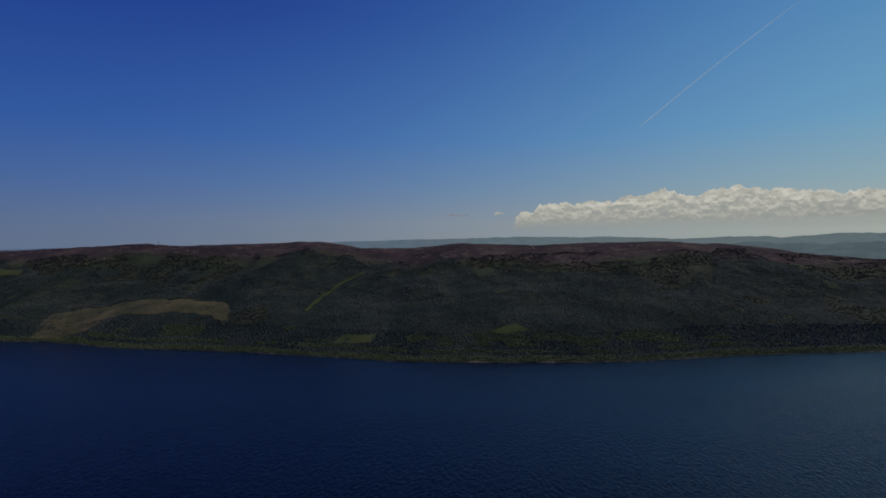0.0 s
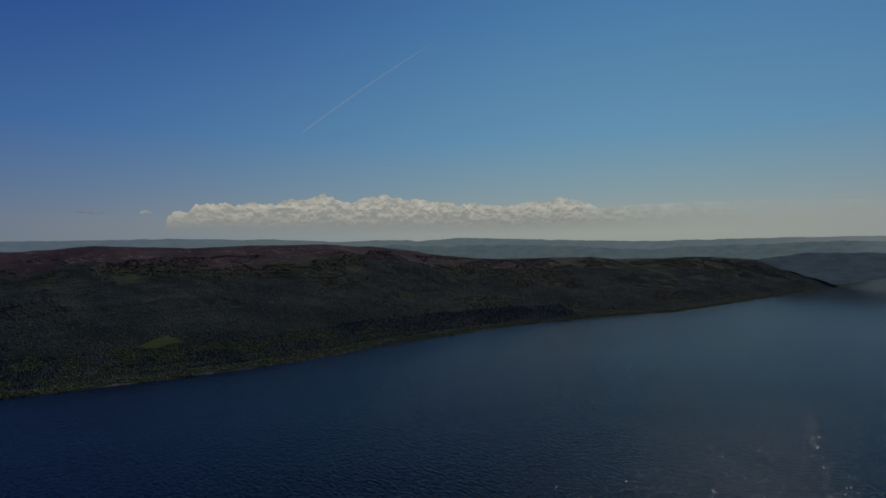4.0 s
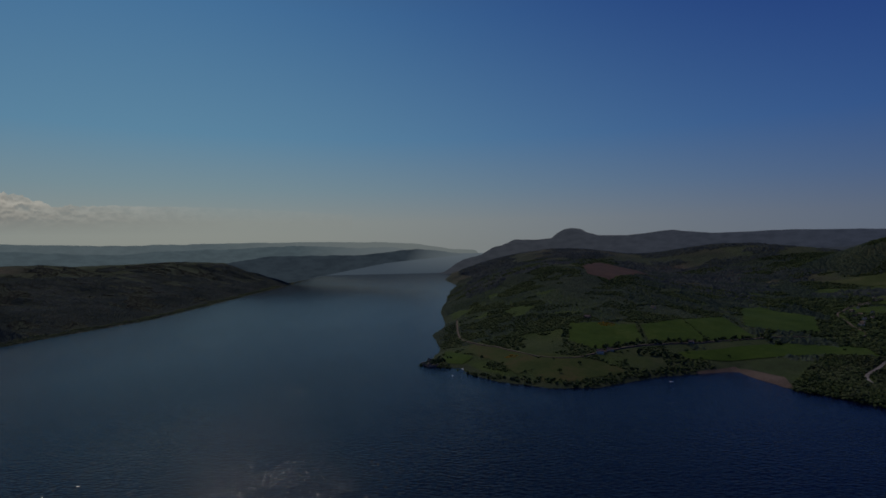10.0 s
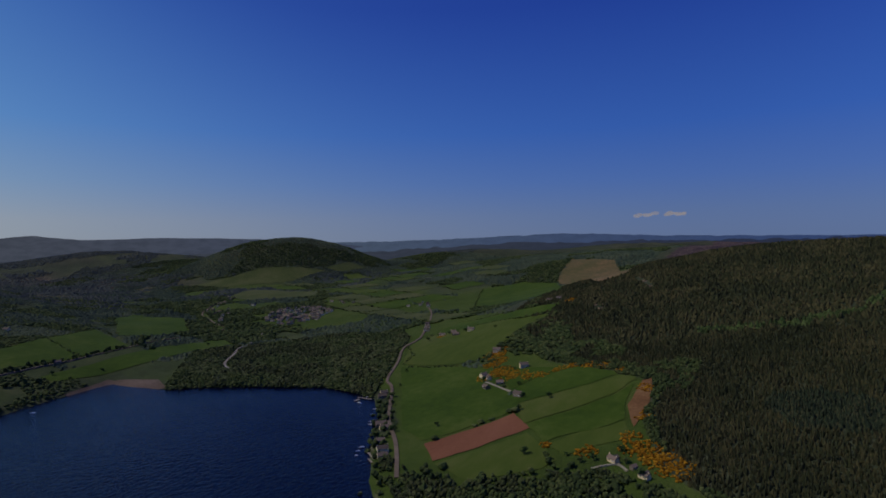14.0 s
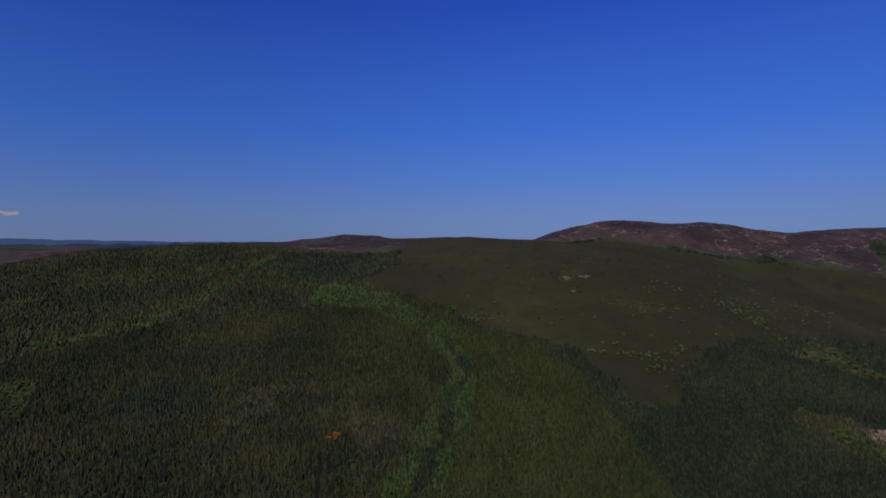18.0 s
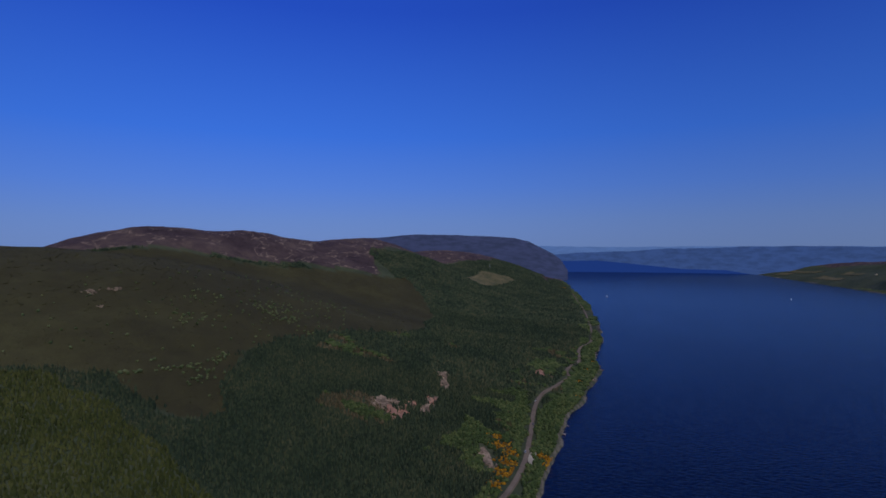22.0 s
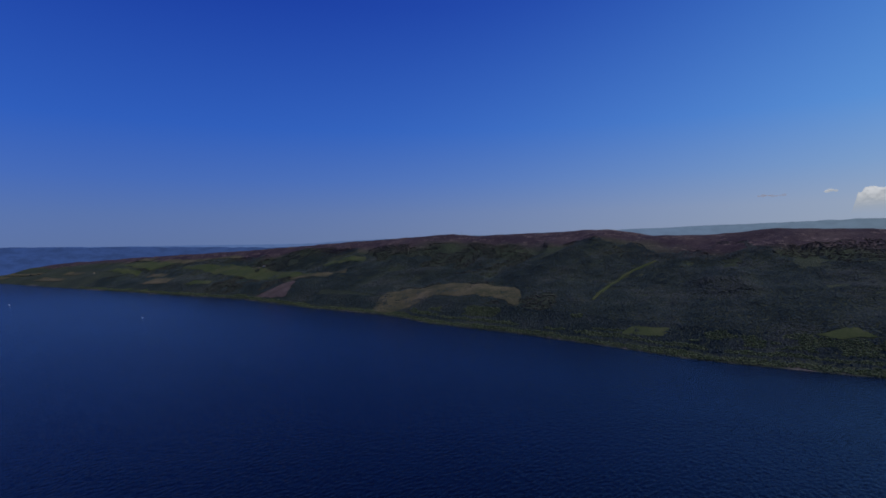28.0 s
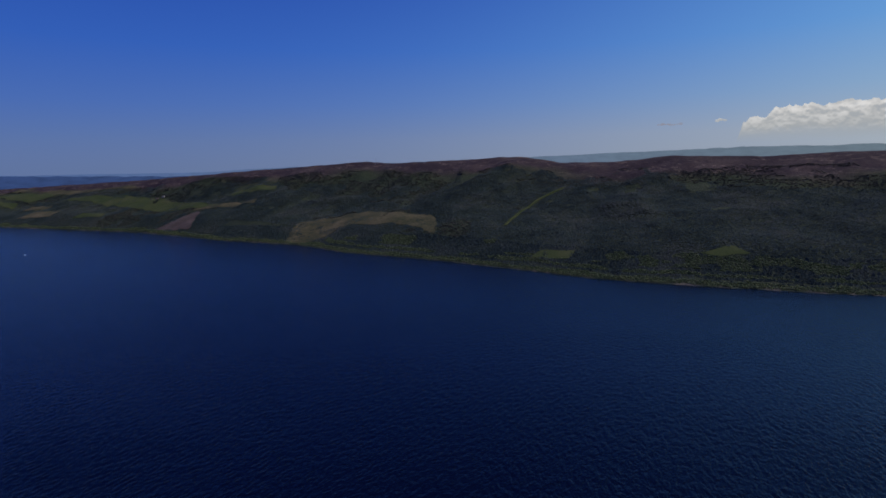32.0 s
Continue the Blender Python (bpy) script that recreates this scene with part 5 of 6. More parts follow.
x, y = scatter(-3000, 3200, 1020, 1950, 5.4, far_keep)
d = shore_dist(x, y)
n, n2 = fbm(x, y, 70, 3, 33.0), fbm(x, y, 240, 4, 34.0)
u = far_u(x, y, d)
near_shore = (d < 132) & (np.abs(x) < 1350)
keep = ~near_shore
x, y, d, n, n2, u = x[keep], y[keep], d[keep], n[keep], n2[keep], u[keep]
fringe = d < 30 + 12 * n
gap_line = (d > 38) & (d < 43)
mix = ~fringe & ~gap_line & (n2 + 0.5 * n > 0.30 - 0.55 * smooth(0.45, 0.8, u))
sel = ~fringe & ~gap_line & ~mix
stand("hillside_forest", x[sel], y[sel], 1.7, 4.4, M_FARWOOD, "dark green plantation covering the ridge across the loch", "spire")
mix &= rng.uniform(0, 1, len(x)) < 0.5
stand("hillside_scrub", x[mix], y[mix], 1.8, 3.4, M_FARMIX, "brown-green birch and heather scrub on the far ridge", "bush")
stand("shore_birches", x[fringe], y[fringe], 2.8, 3.0, M_BRIGHT_BIRCH, "pale green birch and alder fringe along the shore", "bush")

# belts parallel to the shore: pale birch, a dark row, birch again, then mixed wood
x, y = scatter(-1350, 1350, 1020, 1420, 4.3, lambda x, y: (shore_dist(x, y) > 5) & (shore_dist(x, y) < 132) & clear_of(x, y, 2.0))
d, n = shore_dist(x, y), fbm(x, y, 60, 3, 33.0)
mid = smooth(900, 600, np.abs(x + 60))
pale = (d < 27 + 8 * n) | ((d > 44) & (d < 58 + 12 * n) & (n > -0.35) & (mid > 0.2)) | ((d > 72) & (d < 112 + 45 * n) & (n > 0.06) & (mid > 0.5))
dark = ~pale & ~((d > 29) & (d < 34))
stand("shore_birches", x[pale], y[pale], 2.4, 2.3, M_BRIGHT_BIRCH, "pale green birch and alder belts along the shore", "bush")
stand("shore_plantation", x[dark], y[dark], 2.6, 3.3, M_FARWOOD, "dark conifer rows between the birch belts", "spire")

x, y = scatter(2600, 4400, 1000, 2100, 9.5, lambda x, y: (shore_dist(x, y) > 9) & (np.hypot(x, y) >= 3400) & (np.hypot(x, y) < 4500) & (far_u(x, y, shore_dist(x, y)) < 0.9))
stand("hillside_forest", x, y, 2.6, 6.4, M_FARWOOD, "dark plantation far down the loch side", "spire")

# woods of the bay, the point and the valley
def bay_keep(x, y):
    d = shore_dist(x, y)
    return (d > -1.5) & inside(WOODS_BAY, x, y) & clear_of(x, y, 2.0) & (line_dist([(813, -593), (849, -612), (939, -715), (1002, -814)], x, y) > 5)


x, y = scatter(480, 1000, -1000, -480, 4.0, bay_keep)
n = fbm(x, y, 45, 3, 64.0) + rng.normal(0, 0.16, len(x))
for pick, tall_, wide_, mat_, lb_, sh_ in (((n < -0.16), 4.8, 3.0, M_LEAF, "darker oak and willow clumps on the river delta", "crown"), ((n >= -0.16) & (n < 0.26), 4.0, 3.1, M_ALDER, "low green alder wood on the river delta", "bush"),
                                           ((n >= 0.26), 5.6, 3.0, M_LEAF_PALE, "taller pale green trees on the river delta", "crown")):
    stand("bay_wood", x[pick], y[pick], tall_, wide_, mat_, lb_, sh_)


def point_keep(x, y):
    d = shore_dist(x, y)
    z = height(x, y)
    n = fbm(x, y, 170, 4, 35.0)
    steep = (x > 1150) & (y > -330) & (d > 3)
    hill = (x > 1180) & (y < -150) & (y > -900) & (z > 45 + 30 * n)
    return (steep | hill) & (n > -0.42) & (z < 150 + 30 * n) & (x < 3300) & clear_of(x, y, 2.0)


x, y = scatter(1100, 3300, -900, 120, 6.2, point_keep)
n = fbm(x, y, 120, 3, 36.0)
stand("point_forest", x[n < 0.12], y[n < 0.12], 2.0, 3.9, M_VALLEY, "dark woodland on the hill behind the point", "spire")
stand("point_wood", x[n >= 0.12], y[n >= 0.12], 2.8, 3.6, M_LEAF, "mixed green wood on the slope of the point", "bush")


def valley_keep(x, y):
    d = shore_dist(x, y)
    z = height(x, y)
    n, p = fbm(x, y, 210, 4, 37.0), fbm(x, y, 60, 2, 38.0)
    hill = (z > 95 + 40 * n) & (z < 300)
    return (d > 60) & (hill | (n > -0.08 + 0.25 * p)) & ~hill_wood(x, y) & ~inside(WOODS_BAY, x, y) & clear_of(x, y, 4.0) & (y > -3000) & ((x > 330) | (y > -2400)) & \
        ~((x < 330) & (z > 150))


x, y = scatter(250, 2900, -2700, -420, 9.0, valley_keep)
n = fbm(x, y, 200, 3, 39.0)
stand("valley_wood", x[n < 0.0], y[n < 0.0], 4.2, 5.6, M_VALLEY, "dark woods on the valley sides", "spire")
stand("valley_copse", x[n >= 0.0], y[n >= 0.0], 5.2, 4.6, M_LEAF, "green copses scattered through the valley", "bush")


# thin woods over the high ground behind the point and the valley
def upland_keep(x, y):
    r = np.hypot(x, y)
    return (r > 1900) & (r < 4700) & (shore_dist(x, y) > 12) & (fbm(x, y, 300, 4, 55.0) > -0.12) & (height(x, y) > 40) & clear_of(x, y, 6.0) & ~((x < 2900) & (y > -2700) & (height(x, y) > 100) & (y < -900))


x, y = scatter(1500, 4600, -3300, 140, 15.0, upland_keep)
stand("upland_wood", x, y, 5.5, 9.5, M_UPLAND, "woods and scrub on the high ground, haze painted in blue-green", "spire")


def scrub_keep(x, y):
    return (shore_dist(x, y) > 4) & (fbm(x, y, 60, 3, 57.0) > 0.02) & clear_of(x, y, 2.0) & (line_dist(ROAD_BAY, x, y) > 6)


x, y = scatter(840, 1500, -420, 60, 7.0, scrub_keep)
stand("point_scrub", x, y, 3.4, 3.0, M_LEAF, "dark green bushes and bracken scattered over the point", "bush", "scrub")


# hedges and tree lines between the fields
def hedge(line, gap, tall, wide, mat, name, label, shape="bush", share=0.8, spread=2.0):
    pts = rounded(line, 10)
    xs, ys = [], []
    for p, q in zip(pts[:-1], pts[1:]):
        k = max(1, int((q - p).length / gap))
        for i in range(k):
            w = p.lerp(q, i / k)
            if rng.uniform() < share:
                xs.append(w.x + rng.normal(0, spread))
                ys.append(w.y + rng.normal(0, spread))
    return stand(name, np.array(xs), np.array(ys), tall, wide, mat, label, shape, "hedge")


for line in ([(520, -714), (425, -716), (385, -745), (340, -700)], [(596, -828), (545, -770), (528, -718)], [(600, -906), (470, -947), (350, -926), (300, -960)],
             [(590, -1015), (440, -1010), (340, -985)], [(1002, -240), (1052, -345), (1062, -470), (1092, -575), (1165, -655)],
             [(1166, -365), (1060, -346)], [(1222, -481), (1070, -471)], [(1195, -228), (1222, -478), (1282, -600), (1205, -600)], [(905, -270), (950, -230), (990, -180)],
             [(1400, -890), (1200, -775), (1166, -660)], [(700, -1290), (570, -1205), (405, -1165)], [(804, -1540), (700, -1290)]):
    hedge(line, 3.2, 3.0, 2.0, M_LEAF, "hedgerow", "dark green hedge and bushes between fields")
for line in ([(1010, -235), (1040, -335), (1066, -462), (1110, -600)], [(1168, -650), (1120, -610), (1075, -590), (1040, -600)], [(990, -300), (975, -380)],
             ):
    hedge(line, 5.0, 7.5, 4.0, M_LEAF, "tree_line", "row of dark green trees beside the road", "crown", 0.8, 4.0)
for line in ([(305, -372), (330, -412), (372, -455), (420, -520), (470, -590)], [(365, -465), (405, -512), (440, -560)], [(300, -385), (275, -405), (240, -402), (190, -440), (150, -455)],
             [(230, -395), (180, -425), (120, -440), (60, -430), (30, -400)], [(280, -380), (200, -390), (110, -400), (40, -380)], [(245, -370), (150, -370), (60, -350)]):
    hedge(line, 4.0, 6.5, 3.4, M_LEAF, "tree_line", "green trees between the road and the loch shore", "crown", 0.85, 6.0)

for line in ([(868, -115), (848, -160), (856, -205), (910, -300), (935, -370)], [(940, 10), (895, -50), (860, -110)], [(1002, 60), (975, 35), (945, 15)]):
    hedge(line, 1.6, 4.2, 2.6, M_LEAF, "shore_bushes", "dark green bushes crowding the loch shore", "bush", 0.8, 5.0)
hedge([(1000, 88), (1012, 70), (1022, 55), (1030, 45)], 0.8, 6.5, 3.2, M_LEAF, "tree_clump", "dense clump of dark trees on the castle point", "crown", 0.8, 6.0)

for line in HEDGES:
    if vr.random() < 0.8:
        hedge(line, 6.5, 4.2, 3.2, M_LEAF, "hedgerow", "dark green hedge and bushes between fields", "bush", 0.75, 2.5)

# the wooded strip between the fields and the loch shore
STRIP = [(318, -392), (352, -436), (330, -428), (286, -408), (236, -398), (186, -440), (150, -452), (128, -462), (96, -455), (70, -448), (20, -415), (-15, -330), (40, -300), (170, -330), (262, -352)]
x, y = scatter(-20, 360, -470, -290, 3.3, lambda x, y: inside(STRIP, x, y) & (shore_dist(x, y) > 5) & clear_of(x, y, 2.0) & (fbm(x, y, 26, 3, 61.0) > -0.22)
               & (np.hypot(x - 120, y + 475) > 15) & (np.hypot(x - 98, y + 474) > 12))
n = fbm(x, y, 30, 2, 62.0)
stand("shore_wood", x[n < 0.05], y[n < 0.05], 3.8, 1.9, M_LEAF, "mixed dark green trees between fields and shore", "bush")
stand("shore_wood", x[n >= 0.05], y[n >= 0.05], 4.6, 2.0, M_LEAF_PALE, "fresh green trees between fields and shore", "crown")

# flowering gorse
gx_, gy_ = [], []
for cx, cy, r in GORSE:
    k = int(r * r * 0.5) + 8
    a, q = rng.uniform(0, 2 * np.pi, k), 1.25 * r * rng.uniform(0, 1, k) ** 0.6
    gx_.append(cx + q * np.cos(a))
    gy_.append(cy + q * np.sin(a))
gx_, gy_ = np.concatenate(gx_), np.concatenate(gy_)
ok = (line_dist(ROAD_LOCH, gx_, gy_) > 5.5) & (shore_dist(gx_, gy_) > 3)
stand("gorse", gx_[ok], gy_[ok], 2.0, 1.35, M_GORSE, "orange-yellow flowering gorse bushes on banks", "bush", "gorse")


# ---- single trees ----
def leafy_tree(place, seed, tall, label):
    r = random.Random(seed)
    ob = base("tree", place, r.uniform(0, 6), label, "tree", "field trees")
    bm = bmesh.new()
    tube(bm, (0, 0, -0.4), (0.1, 0, tall * 0.5), tall * 0.045, tall * 0.025, 7)
    tips = []
    for k in range(6):
        a = k * 1.05 + r.uniform(-0.3, 0.3)
        s = Vector((0, 0, tall * r.uniform(0.28, 0.48)))
        e = Vector((math.cos(a) * tall * 0.26, math.sin(a) * tall * 0.26, tall * r.uniform(0.5, 0.78)))
        tube(bm, s, e, tall * 0.018, tall * 0.007, 5)
        tips.append(e)
    part("trunk", bm, M_BARK, ob, "grey-brown bark")
    bm = bmesh.new()
    for k in range(34):
        c = r.choice(tips + [Vector((0, 0, tall * 0.8))]) + Vector((r.gauss(0, 0.11), r.gauss(0, 0.11), r.gauss(0.02, 0.08))) * tall
        v = bmesh.ops.create_icosphere(bm, subdivisions=1, radius=tall * r.uniform(0.06, 0.13), matrix=Matrix.Translation(c))["verts"]
        for w in v:
            w.co += Vector((r.gauss(0, 1), r.gauss(0, 1), r.gauss(0, 0.8))) * tall * 0.022
    part("crown", bm, M_CROWN, ob, "loose leafy crown")
    return ob


TREES = [leafy_tree((250, -562, z_at(250, -562)), 1, 7.5, "round green field tree at the field corner"), leafy_tree((330, -512, z_at(330, -512)), 2, 6.0, "broad dark green tree beside the road"),
         leafy_tree((226, -596, z_at(226, -596)), 3, 8.5, "tall green tree on a field boundary")]
spots = [(284, -640), (312, -690), (342, -652), (372, -780), (392, -750), (262, -600), (140, -476), (120, -494), (96, -460), (150, -470), (112, -478), (205, -470),
         (182, -468), (166, -478), (890, -150), (925, -190), (905, -95), (955, -60), (880, -230), (950, -150), (1010, -25), (1020, 60), (1008, 72), (1025, 78), (1000, 55), (420, -545), (436, -570),
         (460, -600), (392, -512), (375, -492), (1000, -400), (985, -470), (970, -640), (1010, -690), (476, -640), (500, -690), (570, -860), (545, -900), (512, -905), (440, -890), (480, -1010)]
for i, (x_, y_) in enumerate(spots):
    s_ = rng.uniform(0.75, 1.25)
    o = copy_thing(TREES[i % 3], pose(x_, y_, z_at(x_, y_) - 0.15, 0, 0, rng.uniform(0, 360)))
    o.scale = (s_, s_, s_ * rng.uniform(0.85, 1.1))


# ---- rocks ----
BOULDERS = []
for k in range(7):
    bm = bmesh.new()
    for v in bmesh.ops.create_icosphere(bm, subdivisions=2, radius=1.0, matrix=Matrix.Diagonal((1.25, 0.85, 0.8, 1)))["verts"]:
        d = v.co.normalized()
        v.co += d * (0.5 * noise.noise(v.co * 1.3 + Vector((k * 9, 0, 0))) + 0.28 * noise.noise(v.co * 3.1 + Vector((0, k * 7, 0))))
    for v in bm.verts:
        v.co.x = round(v.co.x * 4) / 4 * 0.5 + v.co.x * 0.5
    BOULDERS.append(bm)


def boulder_meshes(mat):
    out = []
    for bm in BOULDERS:
        me = bpy.data.meshes.new("boulder")
        bm.to_mesh(me)
        me.materials.append(mat)
        out.append(me)
    return out


BOULDER_MESH = {"pale": boulder_meshes(M_ROCK), "red": boulder_meshes(M_SCREE)}
for bm in BOULDERS:
    bm.free()


def rock_outcrop(x, y, size, count, mat, label, seed):
    r = random.Random(seed)
    z0 = z_at(x, y)
    ob = base("rock_outcrop", (x, y, z0), 0, label, "rocks", "rocky outcrops")
    off = np.array([(r.gauss(0, size * 0.5), r.gauss(0, size * 0.35)) for k in range(count)])
    zs = height(x + off[:, 0], y + off[:, 1])
    for k in range(count):
        px, py = float(off[k, 0]), float(off[k, 1])
        s = size * r.uniform(0.07, 0.22)
        b = new("boulder", r.choice(BOULDER_MESH["red" if mat is M_SCREE else "pale"]))
        b.parent = ob
        b.location = (px, py, float(zs[k]) - z0 + s * 0.12)
        b.rotation_euler, b.scale = (r.uniform(-0.3, 0.3), r.uniform(-0.3, 0.3), r.uniform(0, 6)), (s, s, s * r.uniform(0.8, 1.2))
    return ob


for i, (x_, y_) in enumerate(ROCKS):
    rock_outcrop(x_, y_, (12, 14, 11, 12, 12, 10, 12, 9, 9, 8, 9, 9, 5)[i], 20, M_SCREE if i in (2, 3, 4) else M_ROCK,
                 "reddish broken scree among dark conifers" if i in (2, 3, 4) else "pale grey rock outcrop on the wooded slope", 40 + i)
for c_, m_, l_ in (([(-587, -212), (-598, -206), (-602, -180), (-582, -177), (-577, -188), (-562, -202)], M_ROCK, "bare pale crag among dark conifers"),
                   ([(-580, -195), (-588, -173), (-559, -166), (-543, -178)], M_SCREE, "reddish scree below a pale crag"),
                   ([(-589, -156), (-627, -160), (-647, -148), (-617, -145), (-581, -148)], M_ROCK, "bare pale crag among dark conifers"),
                   ([(-738, -171), (-756, -160), (-714, -145), (-682, -146), (-711, -160)], M_ROCK, "bare pale crag among dark conifers"),
                   ([(-913, -40), (-882, -11), (-846, -20), (-856, -35)], M_SCREE, "pale cut rock face above the road"),
                   ([(-525, -80), (-546, -77), (-514, -64), (-508, -69)], M_ROCK, "grey crag above the loch road")):
    patch("rock_face", c_, m_, l_, lift=1.0, soft=2.2, cell=4.0, category="rock face")
for i, (x_, y_) in enumerate([(-500, -6), (-560, 0), (-640, 6), (-668, 10), (-800, 37), (-905, 55), (-985, 74), (-1010, 72), (-1130, 76), (-1270, 98), (-470, -14)]):
    rock_outcrop(x_, y_, rng.uniform(6, 10), 10, M_ROCK, "pale boulders along the shore", 70 + i)
for i, (x_, y_) in enumerate([(250, -905), (264, -925), (222, -1063), (204, -1028), (186, -995), (1004, 84), (996, 74)]):
    rock_outcrop(x_, y_, rng.uniform(8, 13), 9, M_ROCK, "grey crag on the steep hill flank" if i < 5 else "dark rocky tip of the point", 90 + i)


# ---- buildings ----
def house(place, turn, long, deep, eaves, rise, wall, label, group="", storeys=1, chimneys=2, wing=False):
    """A cottage, its front to -y, its ridge along x."""
    ob = base("house", place, turn, label, "house", group)
    part("wall", prism([(-deep / 2, -0.8), (deep / 2, -0.8), (deep / 2, eaves), (0, eaves + rise), (-deep / 2, eaves)], long), wall, ob)
    e = 0.35
    k = rise / (deep / 2)
    roof = prism([(-deep / 2 - e, eaves - e * k + 0.02), (0, eaves + rise + 0.02), (deep / 2 + e, eaves - e * k + 0.02), (deep / 2 + e, eaves - e * k + 0.2), (0, eaves + rise + 0.22),
                  (-deep / 2 - e, eaves - e * k + 0.2)], long + 0.4)
    part("roof", roof, M_SLATE, ob, "dark slate roof")
    for c in range(chimneys):
        s = (-1, 1)[c]
        part("chimney", boxes((s * (long / 2 - 0.55) - 0.4, s * (long / 2 - 0.55) + 0.4, -0.3, 0.3, eaves + rise - 0.5, eaves + rise + 0.9),
                              (s * (long / 2 - 0.55) - 0.46, s * (long / 2 - 0.55) + 0.46, -0.36, 0.36, eaves + rise + 0.9, eaves + rise + 1.02)), wall, ob)
    d = part("door", boxes((-0.5, 0.5, -0.06, 0.06, 0.0, 2.0), bevel=0.02), M_DOOR, ob)
    d.location = (0, -deep / 2 - 0.03, 0)
    w0 = part("window", boxes((-0.62, 0.62, -0.05, 0.05, 0, 0.08), (-0.62, 0.62, -0.05, 0.05, 1.14, 1.22), (-0.62, -0.54, -0.05, 0.05, 0.08, 1.14), (0.54, 0.62, -0.05, 0.05, 0.08, 1.14)), M_FRAME, ob)
    p0 = part("pane", boxes((-0.54, 0.54, -0.015, 0.015, 0.08, 1.14)), M_GLASS, w0)
    first = True
    for s in range(storeys):
        for sx in (-0.33, -0.17, 0.17, 0.33):
            if s == 0 or abs(sx) > 0.2:
                for side in (-1, 1):
                    at = (sx * long, side * (deep / 2 + 0.03), 0.85 + s * 2.5)
                    if first:
                        w0.location, first = at, False
                        continue
                    w = again("window", w0, ob, at)
                    again("pane", p0, w, (0, 0, 0))
    if wing:
        bm = prism([(-2.2, -0.8), (2.2, -0.8), (2.2, eaves * 0.85), (0, eaves * 0.85 + 1.5), (-2.2, eaves * 0.85)], 5.0)
        bmesh.ops.rotate(bm, verts=bm.verts, cent=(0, 0, 0), matrix=Matrix.Rotation(radians(90), 3, "Z"))
        bmesh.ops.translate(bm, verts=bm.verts, vec=(long * 0.25, -deep / 2 - 1.8, 0))
        part("wing", bm, wall, ob)
        bm = prism([(-2.5, eaves * 0.85 - 0.18), (0, eaves * 0.85 + 1.52), (2.5, eaves * 0.85 - 0.18), (2.5, eaves * 0.85), (0, eaves * 0.85 + 1.7), (-2.5, eaves * 0.85)], 5.3)
        bmesh.ops.rotate(bm, verts=bm.verts, cent=(0, 0, 0), matrix=Matrix.Rotation(radians(90), 3, "Z"))
        bmesh.ops.translate(bm, verts=bm.verts, vec=(long * 0.25, -deep / 2 - 1.8, 0))
        part("roof", bm, M_SLATE, ob)
    return ob


def at(x, y, up=0.0):
    return (x, y, z_at(x, y) + 0.4 + up)


house(at(123, -478), radians(-35), 10.0, 5.8, 2.8, 2.2, M_HARL, "white harled cottage with slate roof beside gorse", wing=True)
house(at(93, -460), radians(-30), 9.5, 5.6, 2.6, 2.1, M_HARL, "long white cottage at the forest edge", wing=True)
house(at(104, -471), radians(60), 6.0, 4.0, 2.2, 1.6, M_STONE, "low stone outbuilding beside a white cottage", chimneys=0)
A = house(at(377, -766), radians(20), 12.0, 7.0, 4.8, 2.8, M_HARL, "white two-storey farmhouse among gorse", "farm houses", 2)
B = house(at(338, -661), radians(-50), 11.0, 6.5, 3.0, 2.6, M_HARL, "white cottage with slate roof by a farm track", "farm houses")
C = house(at(314, -645), radians(30), 10.0, 6.5, 3.0, 2.5, M_STONE, "grey stone cottage by a farm track", "farm houses", 1, 1)
D = house(at(270, -607), radians(-20), 13.0, 7.5, 3.4, 2.8, M_STONE, "dark-roofed farmhouse at the end of a track", "farm houses", 1, 2, True)
for i, (x_, y_, r_) in enumerate([(301, -697, 40), (352, -672, 70), (326, -628, -30), (563, -901, 10), (527, -893, 15), (500, -905, 12), (383, -1021, 5), (360, -1012, 12), (545, -915, 20), (1223, -271, 60),
                                  (985, -240, 70), (1000, -262, 70), (1052, -430, 80), (1317, -450, 30),
                                  (-2015, 1744, 10), (-1985, 1750, 30), (-3273, 1650, 0), (-2040, 1738, -20), (484, -612, 50), (476, -598, 45), (352, -440, 50), (344, -430, 50), (372, -462, 40),
                                  (395, -498, 48), (408, -508, 45), (640, -960, 20), (664, -1000, 10), (690, -1040, 40)]):
    copy_thing((A, B, C, B, D)[i % 5], pose(*at(x_, y_), 0, 0, r_))
V1 = house(at(1130, -985), 0.6, 10.5, 6.8, 4.6, 2.6, M_HARL, "white two-storey village house with slate roof", "village houses", 2)
V2 = house(at(1150, -1010), 0.2, 9.5, 6.5, 2.8, 2.5, M_HARL, "white village bungalow with slate roof", "village houses", 1, 1)
V3 = house(at(1120, -1030), 1.0, 11.0, 6.8, 4.4, 2.6, M_STONE, "stone village house with slate roof", "village houses", 2)
vx_, vy_ = scatter(1050, 1270, -1220, -940, 19.0, lambda x, y: inside([(1092, -948), (1056, -1050), (1100, -1160), (1190, -1215), (1262, -1140), (1245, -1030), (1160, -960)], x, y)
                   & (np.hypot(x - 1130, y + 985) > 9) & (np.hypot(x - 1150, y + 1010) > 9) & (np.hypot(x - 1120, y + 1030) > 9))
